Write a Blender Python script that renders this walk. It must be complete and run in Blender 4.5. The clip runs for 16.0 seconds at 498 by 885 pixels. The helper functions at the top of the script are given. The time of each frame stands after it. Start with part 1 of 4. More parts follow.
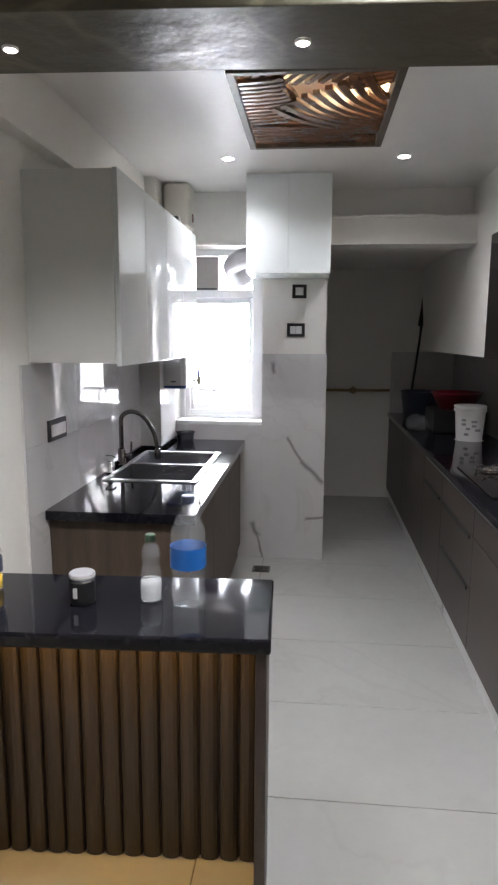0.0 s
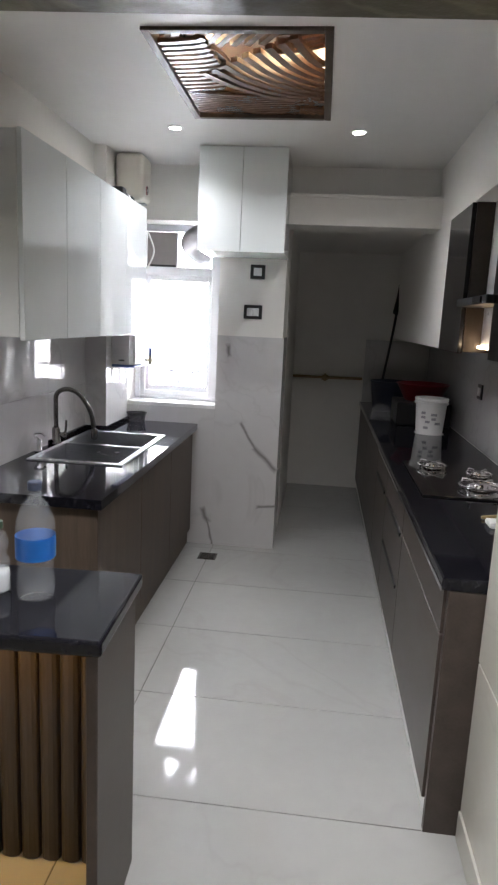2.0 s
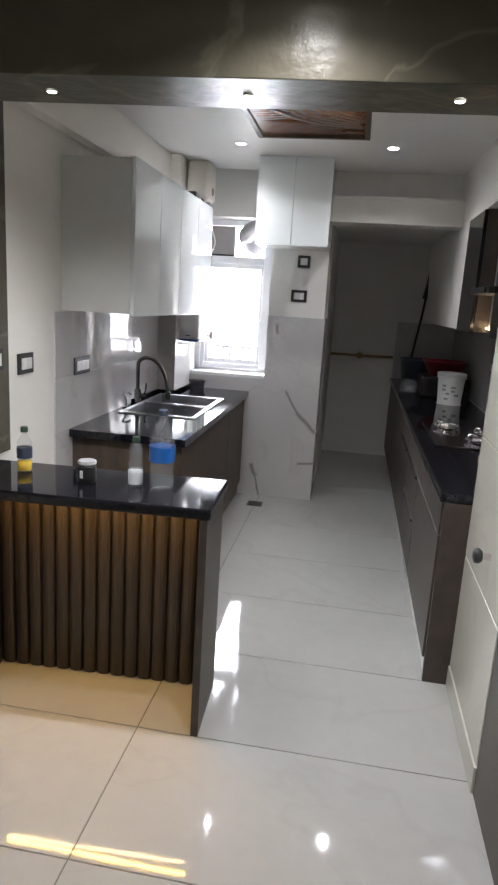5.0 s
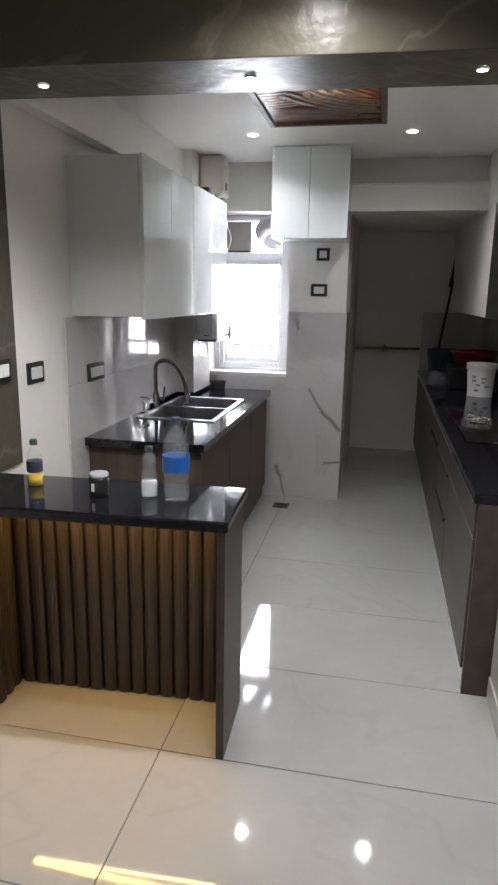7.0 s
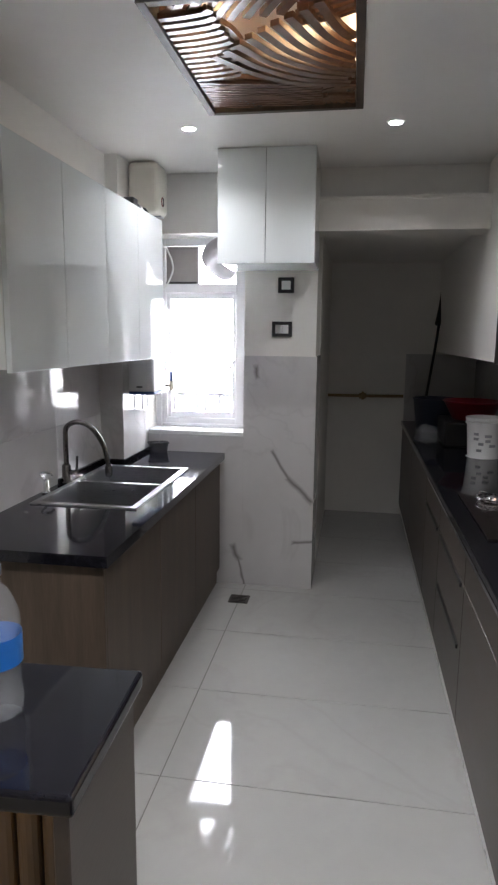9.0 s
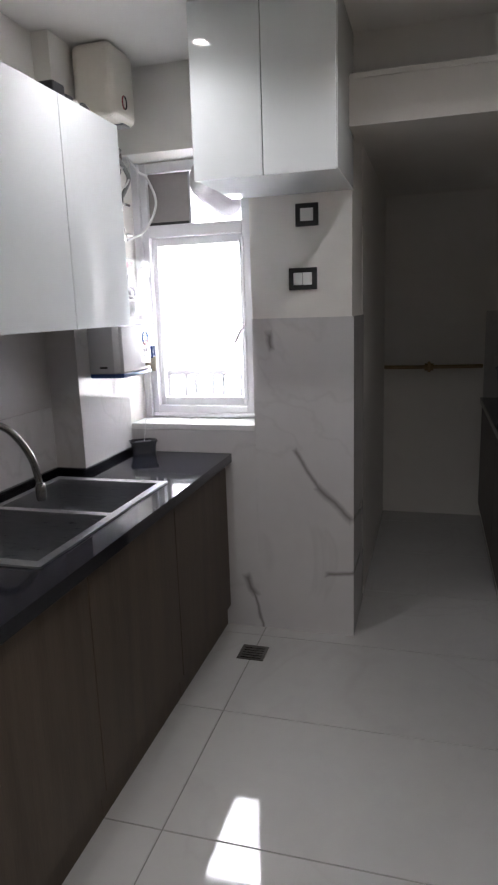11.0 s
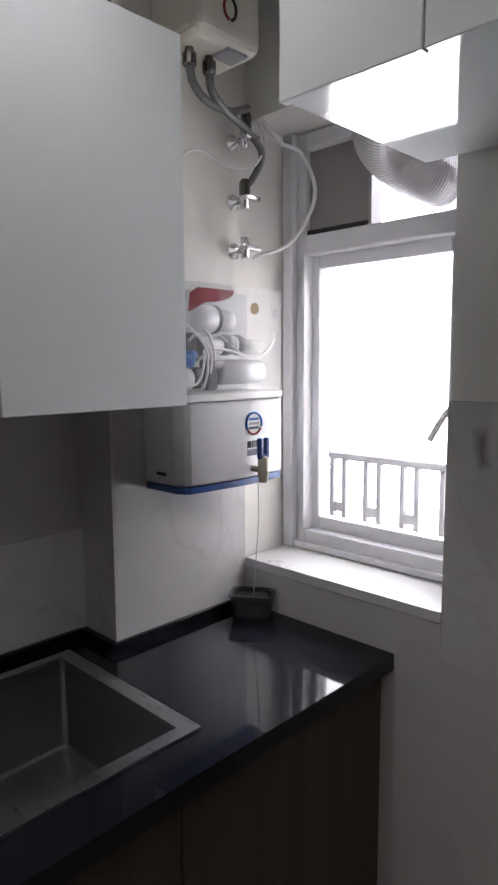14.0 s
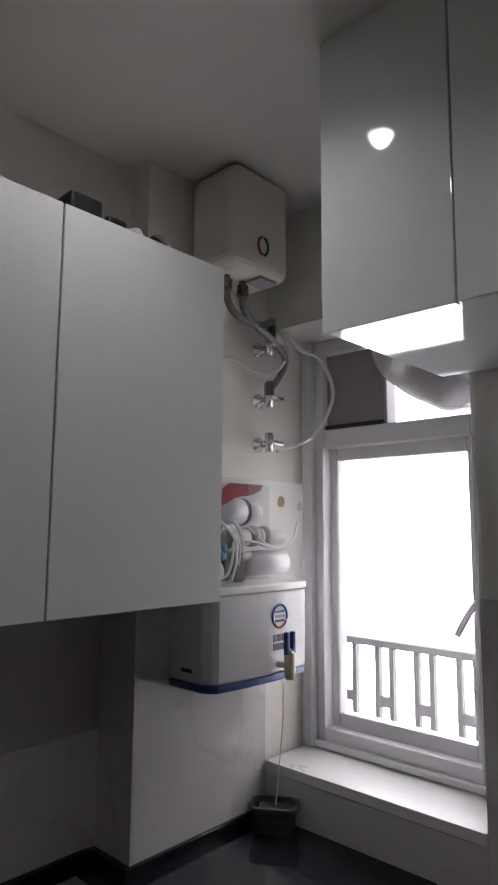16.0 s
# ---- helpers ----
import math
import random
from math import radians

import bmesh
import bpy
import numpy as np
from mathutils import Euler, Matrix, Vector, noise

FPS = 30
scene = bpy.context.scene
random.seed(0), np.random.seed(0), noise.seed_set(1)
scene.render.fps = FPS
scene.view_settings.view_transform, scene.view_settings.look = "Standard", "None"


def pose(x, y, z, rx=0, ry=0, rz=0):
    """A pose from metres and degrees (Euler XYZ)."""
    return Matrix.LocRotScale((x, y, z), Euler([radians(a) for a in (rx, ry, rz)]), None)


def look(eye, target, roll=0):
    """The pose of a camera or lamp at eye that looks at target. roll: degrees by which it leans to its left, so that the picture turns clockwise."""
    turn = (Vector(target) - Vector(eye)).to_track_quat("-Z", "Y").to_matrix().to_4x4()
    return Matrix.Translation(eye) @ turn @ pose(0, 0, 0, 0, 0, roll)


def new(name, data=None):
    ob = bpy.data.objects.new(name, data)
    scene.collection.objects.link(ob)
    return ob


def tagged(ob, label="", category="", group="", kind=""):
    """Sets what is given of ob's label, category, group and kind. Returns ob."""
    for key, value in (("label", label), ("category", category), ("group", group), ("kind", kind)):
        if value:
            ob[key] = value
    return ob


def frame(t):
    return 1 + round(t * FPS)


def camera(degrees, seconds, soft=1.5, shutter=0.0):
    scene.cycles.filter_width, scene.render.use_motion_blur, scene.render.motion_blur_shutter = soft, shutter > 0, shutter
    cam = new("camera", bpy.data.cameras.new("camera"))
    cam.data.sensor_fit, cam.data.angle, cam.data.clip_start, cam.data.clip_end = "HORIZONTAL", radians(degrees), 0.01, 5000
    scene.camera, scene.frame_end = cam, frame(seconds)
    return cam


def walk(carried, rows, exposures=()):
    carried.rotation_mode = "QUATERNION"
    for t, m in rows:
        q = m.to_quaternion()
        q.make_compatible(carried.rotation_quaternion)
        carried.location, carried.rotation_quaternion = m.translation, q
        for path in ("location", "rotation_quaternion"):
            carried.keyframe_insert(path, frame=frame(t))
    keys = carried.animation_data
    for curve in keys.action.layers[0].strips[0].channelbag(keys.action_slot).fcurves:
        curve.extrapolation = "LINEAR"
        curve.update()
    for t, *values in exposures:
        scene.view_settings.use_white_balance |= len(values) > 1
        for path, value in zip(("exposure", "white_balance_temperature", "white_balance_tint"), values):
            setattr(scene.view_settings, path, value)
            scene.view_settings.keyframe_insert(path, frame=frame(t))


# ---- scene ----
cam = camera(42.5, 16.0, soft=2.3)
PATH = [
    (0, (0.304, 0.496, 1.558), (0.112, 2.461, 1.235), 0.3),
    (0.5, (0.339, 0.442, 1.58), (0.249, 2.403, 1.198), 0.2),
    (1, (0.398, 0.606, 1.545), (0.452, 2.581, 1.234), 3.0),
    (1.5, (0.496, 0.691, 1.56), (0.41, 2.645, 1.145), 3.1),
    (2, (0.646, 0.656, 1.558), (0.442, 2.61, 1.183), 2.7),
    (2.5, (0.707, 0.527, 1.587), (0.4, 2.487, 1.334), 0.0),
    (3, (0.706, 0.414, 1.62), (0.414, 2.386, 1.45), -0.5),
    (3.5, (0.707, 0.192, 1.605), (0.41, 2.149, 1.321), 0.3),
    (4, (0.744, 0.01, 1.581), (0.338, 1.935, 1.224), 2.0),
    (4.2, (0.706, -0.045, 1.55), (0.367, 1.873, 1.098), 2.9),
    (6.3, (0.609, -0.135, 1.587), (0.339, 1.807, 1.19), 3.7),
    (6.5, (0.6, -0.134, 1.571), (0.351, 1.805, 1.151), 3.3),
    (7, (0.657, 0.024, 1.568), (0.274, 1.935, 1.119), 1.0),
    (7.5, (0.72, 0.242, 1.571), (0.279, 2.143, 1.133), 1.8),
    (8, (0.688, 0.514, 1.559), (0.38, 2.448, 1.155), 2.9),
    (8.5, (0.634, 0.737, 1.561), (0.399, 2.689, 1.194), 1.9),
    (9, (0.625, 1.054, 1.569), (0.307, 3.001, 1.241), 0.6),
    (9.2, (0.648, 1.174, 1.569), (0.279, 3.109, 1.221), 0.1),
    (11.3, (0.716, 2.32, 1.494), (0.145, 4.191, 1.075), -1.1),
    (11.5, (0.677, 2.413, 1.523), (0.094, 4.278, 1.096), -0.3),
    (12, (0.612, 2.655, 1.493), (-0.045, 4.499, 1.079), -2.5),
    (12.5, (0.628, 2.948, 1.501), (-0.198, 4.735, 1.152), 0.4),
    (13, (0.634, 3.181, 1.489), (-0.304, 4.916, 1.158), 1.0),
    (13.5, (0.589, 3.404, 1.522), (-0.406, 5.107, 1.193), 1.1),
    (14, (0.603, 3.63, 1.535), (-0.779, 5.054, 1.287), -0.4),
    (14.5, (0.658, 3.731, 1.551), (-0.811, 5.085, 1.46), -0.8),
    (15, (0.641, 3.745, 1.556), (-0.838, 5.09, 1.502), 0.5),
    (15.5, (0.596, 3.665, 1.598), (-0.855, 5.038, 1.695), 0.7),
    (16, (0.552, 3.54, 1.604), (-0.799, 4.991, 1.862), 0.4),
]
walk(cam, [(t, look(eye, target, roll)) for t, eye, target, roll in PATH],
     exposures=[(0.0, 1.68, 6200, 13), (3.5, 1.66, 6200, 13), (7.0, 1.54, 6200, 13), (9.2, 1.44, 6200, 14), (11.3, 1.10, 6350, 16),
                (12.5, 0.79, 6400, 16), (14.5, -0.08, 6450, 17), (16.0, -0.58, 6550, 18)])

# ---- daylight ----
world = bpy.data.worlds.new("overcast_sky")
scene.world = world
world.use_nodes = True
wn = world.node_tree
sky = wn.nodes.new("ShaderNodeTexSky")
sky.sky_type, sky.sun_disc = "NISHITA", False
sky.sun_elevation, sky.sun_rotation = radians(50), radians(200)
sky.air_density, sky.dust_density = 1.0, 4.0
wn.links.new(sky.outputs["Color"], wn.nodes["Background"].inputs["Color"])
wn.nodes["Background"].inputs["Strength"].default_value = 0.15


def lamp(name, kind, loc, power, color, target=None, **more):
    d = bpy.data.lights.new(name, kind)
    d.energy, d.color = power, color
    ob = new(name, d)
    ob.matrix_world = look(loc, target or (loc[0], loc[1] + 0.0001, loc[2] - 1))
    if kind == "SPOT":
        d.spot_size, d.spot_blend, d.shadow_soft_size = radians(more["cone"]), 0.9, 0.02
    if kind == "AREA":
        d.shape, d.size, d.size_y = "RECTANGLE", more["size"][0], more["size"][1]
    return ob


sun = lamp("sun", "SUN", (2, -6, 12), 1.5, (1.0, 0.96, 0.9), target=(0.6, -1.5, 5.0))
sun.data.angle = radians(12)
SPOT_W, BEAM_W, LIVING_W, STRIP_W = 9.0, 11.0, 7.0, 1.35
KITCHEN_SPOTS = [(-0.169, 4.106), (0.763, 4.137)]
BEAM_SPOTS = [(-0.323, 1.86), (0.272, 1.88), (0.869, 1.9)]
# All unseen: the first gives the beam its highlight, two are added fill.
UNSEEN_LIVING_SPOTS = [(0.47, 1.5), (-0.45, 0.2), (1.2, -0.6)]
for x, y in KITCHEN_SPOTS:
    lamp("kitchen_spot", "SPOT", (x, y, 2.495), SPOT_W, (1.0, 0.98, 0.97), cone=138)
for x, y in BEAM_SPOTS:
    lamp("beam_spot", "SPOT", (x, y, 2.125), BEAM_W, (1.0, 0.97, 0.93), cone=155)
for x, y in UNSEEN_LIVING_SPOTS:
    lamp("unseen_living_spot", "SPOT", (x, y, 2.34), LIVING_W * (1.8 if y > 1 else 1.0), (1.0, 0.97, 0.93), cone=150)
lamp("counter_strip_light", "AREA", (-0.24, 2.08, 0.822), STRIP_W, (1.0, 0.52, 0.07), target=(-0.24, 1.68, 0.0), size=(0.84, 0.012))


# ---- materials ----
def material(name, color, rough=0.5, metal=0.0, vary=0.08, scale=6.0, bump=0.0, bump_scale=60.0, coat=0.0, stretch=(1, 1, 1), spec=0.5, fine=0.3):
    m = bpy.data.materials.new(name)
    m.use_nodes = True
    n, l = m.node_tree.nodes, m.node_tree.links
    b = n["Principled BSDF"]
    b.inputs["Roughness"].default_value, b.inputs["Metallic"].default_value = rough, metal
    b.inputs["Coat Weight"].default_value, b.inputs["Coat Roughness"].default_value = coat, 0.05
    b.inputs["Specular IOR Level"].default_value = spec
    geo, mp = n.new("ShaderNodeNewGeometry"), n.new("ShaderNodeMapping")
    mp.inputs["Scale"].default_value = stretch
    l.new(geo.outputs["Position"], mp.inputs["Vector"])
    big, small = n.new("ShaderNodeTexNoise"), n.new("ShaderNodeTexNoise")
    big.inputs["Scale"].default_value, big.inputs["Detail"].default_value = scale, 4
    small.inputs["Scale"].default_value, small.inputs["Detail"].default_value = scale * 9, 6
    mix, ramp = n.new("ShaderNodeMix"), n.new("ShaderNodeValToRGB")
    mix.data_type = "FLOAT"
    mix.inputs["Factor"].default_value = fine
    for t, s in ((big, "A"), (small, "B")):
        l.new(mp.outputs["Vector"], t.inputs["Vector"])
        l.new(t.outputs["Fac"], mix.inputs[s])
    l.new(mix.outputs["Result"], ramp.inputs["Fac"])
    ramp.color_ramp.elements[0].position, ramp.color_ramp.elements[1].position = 0.3, 0.7
    ramp.color_ramp.elements[0].color = (*[c * (1 - vary) for c in color], 1)
    ramp.color_ramp.elements[1].color = (*[min(1, c * (1 + vary)) for c in color], 1)
    l.new(ramp.outputs["Color"], b.inputs["Base Color"])
    rr = n.new("ShaderNodeMapRange")
    rr.inputs["To Min"].default_value, rr.inputs["To Max"].default_value = rough * 0.85, min(1, rough * 1.2)
    l.new(mix.outputs["Result"], rr.inputs["Value"])
    l.new(rr.outputs["Result"], b.inputs["Roughness"])
    if bump:
        bt, bn = n.new("ShaderNodeTexNoise"), n.new("ShaderNodeBump")
        bt.inputs["Scale"].default_value = bump_scale
        l.new(mp.outputs["Vector"], bt.inputs["Vector"])
        bn.inputs["Strength"].default_value, bn.inputs["Distance"].default_value = bump, 0.004
        l.new(bt.outputs["Fac"], bn.inputs["Height"])
        l.new(bn.outputs["Normal"], b.inputs["Normal"])
    return m


def marble(name, color, vein, rough, amount=0.5, scale=1.3, lines=(), wave=0.0):
    """Polished stone with warped veins; lines: (x, z, x, z, width) of single bold veins on an upright face."""
    m = material(name, color, rough, vary=0.05, scale=1.7)
    n, l = m.node_tree.nodes, m.node_tree.links
    b = n["Principled BSDF"]
    base = b.inputs["Base Color"].links[0].from_socket
    geo, warp = n.new("ShaderNodeNewGeometry"), n.new("ShaderNodeTexNoise")
    warp.inputs["Scale"].default_value, warp.inputs["Detail"].default_value = 2.2, 6
    l.new(geo.outputs["Position"], warp.inputs["Vector"])
    vn = n.new("ShaderNodeTexNoise")
    vn.inputs["Scale"].default_value, vn.inputs["Detail"].default_value, vn.inputs["Distortion"].default_value = scale, 5, 1.2
    oi, off = n.new("ShaderNodeObjectInfo"), n.new("ShaderNodeVectorMath")
    off.operation = "MULTIPLY_ADD"
    off.inputs[1].default_value = (1, 1, 1)
    sc = n.new("ShaderNodeMath")
    sc.operation = "MULTIPLY"
    sc.inputs[1].default_value = 37.0
    l.new(oi.outputs["Random"], sc.inputs[0])
    l.new(geo.outputs["Position"], off.inputs[0])
    l.new(sc.outputs[0], off.inputs[2])
    l.new(off.outputs[0], vn.inputs["Vector"])
    ramp = n.new("ShaderNodeValToRGB")
    e = ramp.color_ramp.elements
    e[0].position, e[0].color = 0.485, (0, 0, 0, 1)
    e[1].position, e[1].color = 0.515, (0, 0, 0, 1)
    mid = e.new(0.5)
    mid.color = (1, 1, 1, 1)
    l.new(vn.outputs["Fac"], ramp.inputs["Fac"])
    fac = n.new("ShaderNodeMath")
    fac.operation = "MULTIPLY"
    fac.inputs[1].default_value = amount
    l.new(ramp.outputs["Color"], fac.inputs[0])
    total = fac.outputs[0]
    if lines:
        sep, wsep = n.new("ShaderNodeSeparateXYZ"), n.new("ShaderNodeSeparateColor")
        l.new(geo.outputs["Position"], sep.inputs[0])
        l.new(warp.outputs["Color"], wsep.inputs[0])

        def op(kind, a, c, clamp=False):
            q = n.new("ShaderNodeMath")
            q.operation, q.use_clamp = kind, clamp
            for i, v in enumerate((a, c)):
                if isinstance(v, (int, float)):
                    q.inputs[i].default_value = v
                else:
                    l.new(v, q.inputs[i])
            return q.outputs[0]
        px = op("ADD", sep.outputs["X"], op("MULTIPLY", op("SUBTRACT", wsep.outputs[0], 0.5), 0.16))
        pz = op("ADD", sep.outputs["Z"], op("MULTIPLY", op("SUBTRACT", wsep.outputs[1], 0.5), 0.16))
        for x0, z0, x1, z1, w in lines:
            dx, dz = x1 - x0, z1 - z0
            length = math.hypot(dx, dz)
            ux, uz = dx / length, dz / length
            rx, rz = op("SUBTRACT", px, x0), op("SUBTRACT", pz, z0)
            along = op("ADD", op("MULTIPLY", rx, ux), op("MULTIPLY", rz, uz))
            side = op("ABSOLUTE", op("SUBTRACT", op("MULTIPLY", rx, uz), op("MULTIPLY", rz, ux)), 0)
            over = op("ABSOLUTE", op("SUBTRACT", along, length / 2), 0)
            gap = op("MAXIMUM", op("DIVIDE", side, w), op("ADD", op("DIVIDE", op("SUBTRACT", over, length / 2), 0.03), 0.3))
            total = op("MAXIMUM", total, op("MULTIPLY", op("SUBTRACT", 1.0, gap, True), 0.85))
    mix = n.new("ShaderNodeMix")
    mix.data_type = "RGBA"
    l.new(total, mix.inputs["Factor"])
    l.new(base, mix.inputs["A"])
    mix.inputs["B"].default_value = (*vein, 1)
    l.new(mix.outputs["Result"], b.inputs["Base Color"])
    if wave:
        bt, bn = n.new("ShaderNodeTexNoise"), n.new("ShaderNodeBump")
        bt.inputs["Scale"].default_value, bt.inputs["Detail"].default_value = (7, 2) if wave < 0.5 else (13, 7)
        l.new(geo.outputs["Position"], bt.inputs["Vector"])
        bn.inputs["Strength"].default_value, bn.inputs["Distance"].default_value = wave, 0.003
        l.new(bt.outputs["Fac"], bn.inputs["Height"])
        l.new(bn.outputs["Normal"], b.inputs["Normal"])
    return m


def glow(name, color, strength):
    m = bpy.data.materials.new(name)
    m.use_nodes = True
    b = m.node_tree.nodes["Principled BSDF"]
    b.inputs["Base Color"].default_value = (*color, 1)
    b.inputs["Emission Color"].default_value = (*color, 1)
    b.inputs["Emission Strength"].default_value = strength
    return m


def clear(name, color=(1, 1, 1), rough=0.02, ior=1.45, alpha=1.0):
    m = bpy.data.materials.new(name)
    m.use_nodes = True
    b = m.node_tree.nodes["Principled BSDF"]
    b.inputs["Base Color"].default_value = (*color, 1)
    b.inputs["Transmission Weight"].default_value = alpha
    b.inputs["Roughness"].default_value, b.inputs["IOR"].default_value = rough, ior
    return m


PAINT = material("white_wall_paint", (0.80, 0.78, 0.74), 0.5, vary=0.03, scale=2, bump=0.15, bump_scale=90)
CEIL = material("glossy_white_ceiling", (0.80, 0.79, 0.765), 0.2, vary=0.03, scale=1.2, spec=0.015)
LACQUER = material("white_gloss_laminate", (0.74, 0.78, 0.78), 0.05, vary=0.015, scale=2, coat=0.3)
CARCASS = material("pale_grey_laminate", (0.70, 0.71, 0.69), 0.3, vary=0.02, scale=3)
FLOOR = marble("polished_floor_marble", (0.40, 0.40, 0.385), (0.30, 0.29, 0.275), 0.05, 0.16, 0.7, wave=0.05)
GROUT = material("grey_grout", (0.16, 0.15, 0.14), 0.8)
WALLTILE = marble("grey_white_wall_tile", (0.56, 0.55, 0.55), (0.30, 0.29, 0.29), 0.03, 0.22, 1.1)
COLTILE = marble("veined_column_tile", (0.60, 0.59, 0.59), (0.16, 0.14, 0.14), 0.14, 0.10, 0.8,
                 lines=((0.14, 0.845, 0.25, 0.66, 0.017), (0.24, 0.675, 0.38, 0.54, 0.028), (0.04, 1.39, 0.06, 1.33, 0.02), (-0.06, 0.22, -0.02, 0.0, 0.012), (-0.09, 0.28, -0.05, 0.19, 0.03), (0.27, 0.27, 0.40, 0.29, 0.016)))
PILLARTILE = marble("cream_pillar_tile", (0.55, 0.54, 0.48), (0.42, 0.41, 0.38), 0.15, 0.2, 1.0)
GRANITE = material("black_granite", (0.008, 0.008, 0.011), 0.06, vary=0.7, scale=45, fine=0.5, spec=0.36)
WOOD = material("dark_walnut_laminate", (0.080, 0.060, 0.044), 0.45, spec=0.3, vary=0.35, scale=3, stretch=(6, 6, 0.5), bump=0.1, bump_scale=40)
WOODH = material("grey_brown_laminate", (0.060, 0.047, 0.039), 0.38, spec=0.35, vary=0.25, scale=3, stretch=(4, 0.6, 4), bump=0.08, bump_scale=40)
SLAT = material("fluted_walnut", (0.036, 0.028, 0.023), 0.42, vary=0.4, scale=4, stretch=(9, 9, 0.35), bump=0.15, bump_scale=30)
DARKSTONE = marble("dark_emperador_laminate", (0.085, 0.078, 0.057), (0.26, 0.24, 0.17), 0.32, 0.3, 1.0, wave=1.6)
DARKSTONE.node_tree.nodes["Principled BSDF"].inputs["Specular IOR Level"].default_value = 0.2
DARKGLASS = material("dark_tinted_glass", (0.018, 0.016, 0.016), 0.08, vary=0.2, scale=3)
STEEL = material("brushed_steel", (0.42, 0.42, 0.43), 0.28, 1.0, vary=0.1, scale=20, stretch=(1, 8, 8))
CHROME = material("chrome", (0.75, 0.75, 0.76), 0.10, 1.0, vary=0.03)
GUNMETAL = material("gunmetal_steel", (0.22, 0.21, 0.20), 0.25, 1.0, vary=0.1)
FOIL = material("aluminium_foil_duct", (0.42, 0.41, 0.42), 0.36, 0.5, vary=0.1, bump=0.3)
UPVC = material("white_upvc", (0.72, 0.72, 0.74), 0.3, vary=0.03)
PLASTIC = material("white_plastic", (0.72, 0.72, 0.71), 0.28, vary=0.04)
GREYPLASTIC = material("grey_plastic", (0.33, 0.33, 0.35), 0.35, vary=0.05)
BLACK = material("black_plastic", (0.012, 0.012, 0.013), 0.42, vary=0.1)
NAVY = material("dark_blue_strip", (0.02, 0.06, 0.22), 0.3, vary=0.1)
LILAC = material("pale_grey_plastic", (0.55, 0.55, 0.57), 0.28, vary=0.04)
BLUE = material("blue_plastic", (0.015, 0.12, 0.42), 0.3, vary=0.1)
DULLBLUE = material("dull_blue_plastic", (0.04, 0.05, 0.08), 0.4, vary=0.2)
RED = material("red_plastic", (0.24, 0.02, 0.03), 0.35, vary=0.15)
HEATERWHITE = material("cream_enamel", (0.70, 0.665, 0.59), 0.3, vary=0.03)
BEIGE = material("beige_plastic", (0.42, 0.39, 0.30), 0.4, vary=0.05)
DULLGREEN = material("dull_green_plastic", (0.04, 0.075, 0.045), 0.4, vary=0.1)
HOSE = material("braided_grey_hose", (0.20, 0.20, 0.20), 0.4, 0.5, vary=0.3, scale=60)
LATTICE = material("carved_walnut_lattice", (0.15, 0.075, 0.042), 0.24, vary=0.3, scale=8)
BRASS = material("painted_gas_pipe", (0.30, 0.21, 0.10), 0.45, vary=0.2)
RAILING = material("grey_railing_paint", (0.16, 0.16, 0.17), 0.5, vary=0.05)
CONCRETE = material("pale_concrete", (0.55, 0.54, 0.52), 0.85, vary=0.15, scale=0.6)
def film(name, color, alpha, rough=0.06):
    """Thin clear plastic: mostly see-through, with gloss."""
    m = material(name, color, rough, vary=0.1, scale=25)
    m.node_tree.nodes["Principled BSDF"].inputs["Alpha"].default_value = alpha
    return m


PET = film("clear_pet_plastic", (0.80, 0.84, 0.88), 0.09, 0.04)
SMOKE = film("smoky_grey_plastic", (0.10, 0.10, 0.11), 0.75, 0.12)
COVER = film("clear_polycarbonate", (0.80, 0.81, 0.83), 0.16)
WATER = film("water", (0.85, 0.88, 0.9), 0.4, 0.02)
OIL = film("yellow_oil", (0.75, 0.50, 0.03), 0.85, 0.05)
GLASS = clear("window_glass", (1, 1, 1), 0.0, 1.1)
FROST = material("grey_brown_acrylic_sheet", (0.30, 0.275, 0.27), 0.25, vary=0.05)
SPOTGLOW = glow("warm_white_led", (1.0, 0.96, 0.9), 30.0)
SKYGLOW = glow("overcast_white", (0.95, 0.97, 1.0), 9.5)
BEAMGLOW = glow("beam_led", (1.0, 0.93, 0.82), 25.0)
STRIPGLOW = glow("amber_led_strip", (1.0, 0.68, 0.28), 14.0)
COVEGLOW = glow("cove_led_strip", (1.0, 0.72, 0.42), 6.0)


# ---- shape helpers ----
def at(ob):
    """World place of a thing or part, before its turn."""
    p = Vector((0, 0, 0))
    while ob:
        p += ob.location
        ob = ob.parent
    return p


def thing(name, loc, label, category, group="", turn=0.0, kind=""):
    ob = new(name)
    ob.location, ob.rotation_euler = loc, (0, 0, radians(turn))
    ob.empty_display_size = 0.05
    return tagged(ob, label, category, group, kind)


def finish(bm, name, mat, smooth):
    me = bpy.data.meshes.new(name)
    bm.to_mesh(me)
    bm.free()
    me.materials.append(mat)
    if smooth:
        for p in me.polygons:
            p.use_smooth = True
    return me


def part(name, bm, mat, parent, label="", smooth=False):
    """One mesh under a thing or part; the bmesh is given in world metres."""
    o = at(parent)
    bmesh.ops.translate(bm, verts=bm.verts, vec=-o)
    ob = new(name, finish(bm, name, mat, smooth))
    ob.parent = parent
    return tagged(ob, label)


def whole(name, bm, mat, loc, label="", category="", kind="", smooth=False, group=""):
    bmesh.ops.translate(bm, verts=bm.verts, vec=-Vector(loc))
    ob = new(name, finish(bm, name, mat, smooth))
    ob.location = loc
    return tagged(ob, label, category, group, kind)


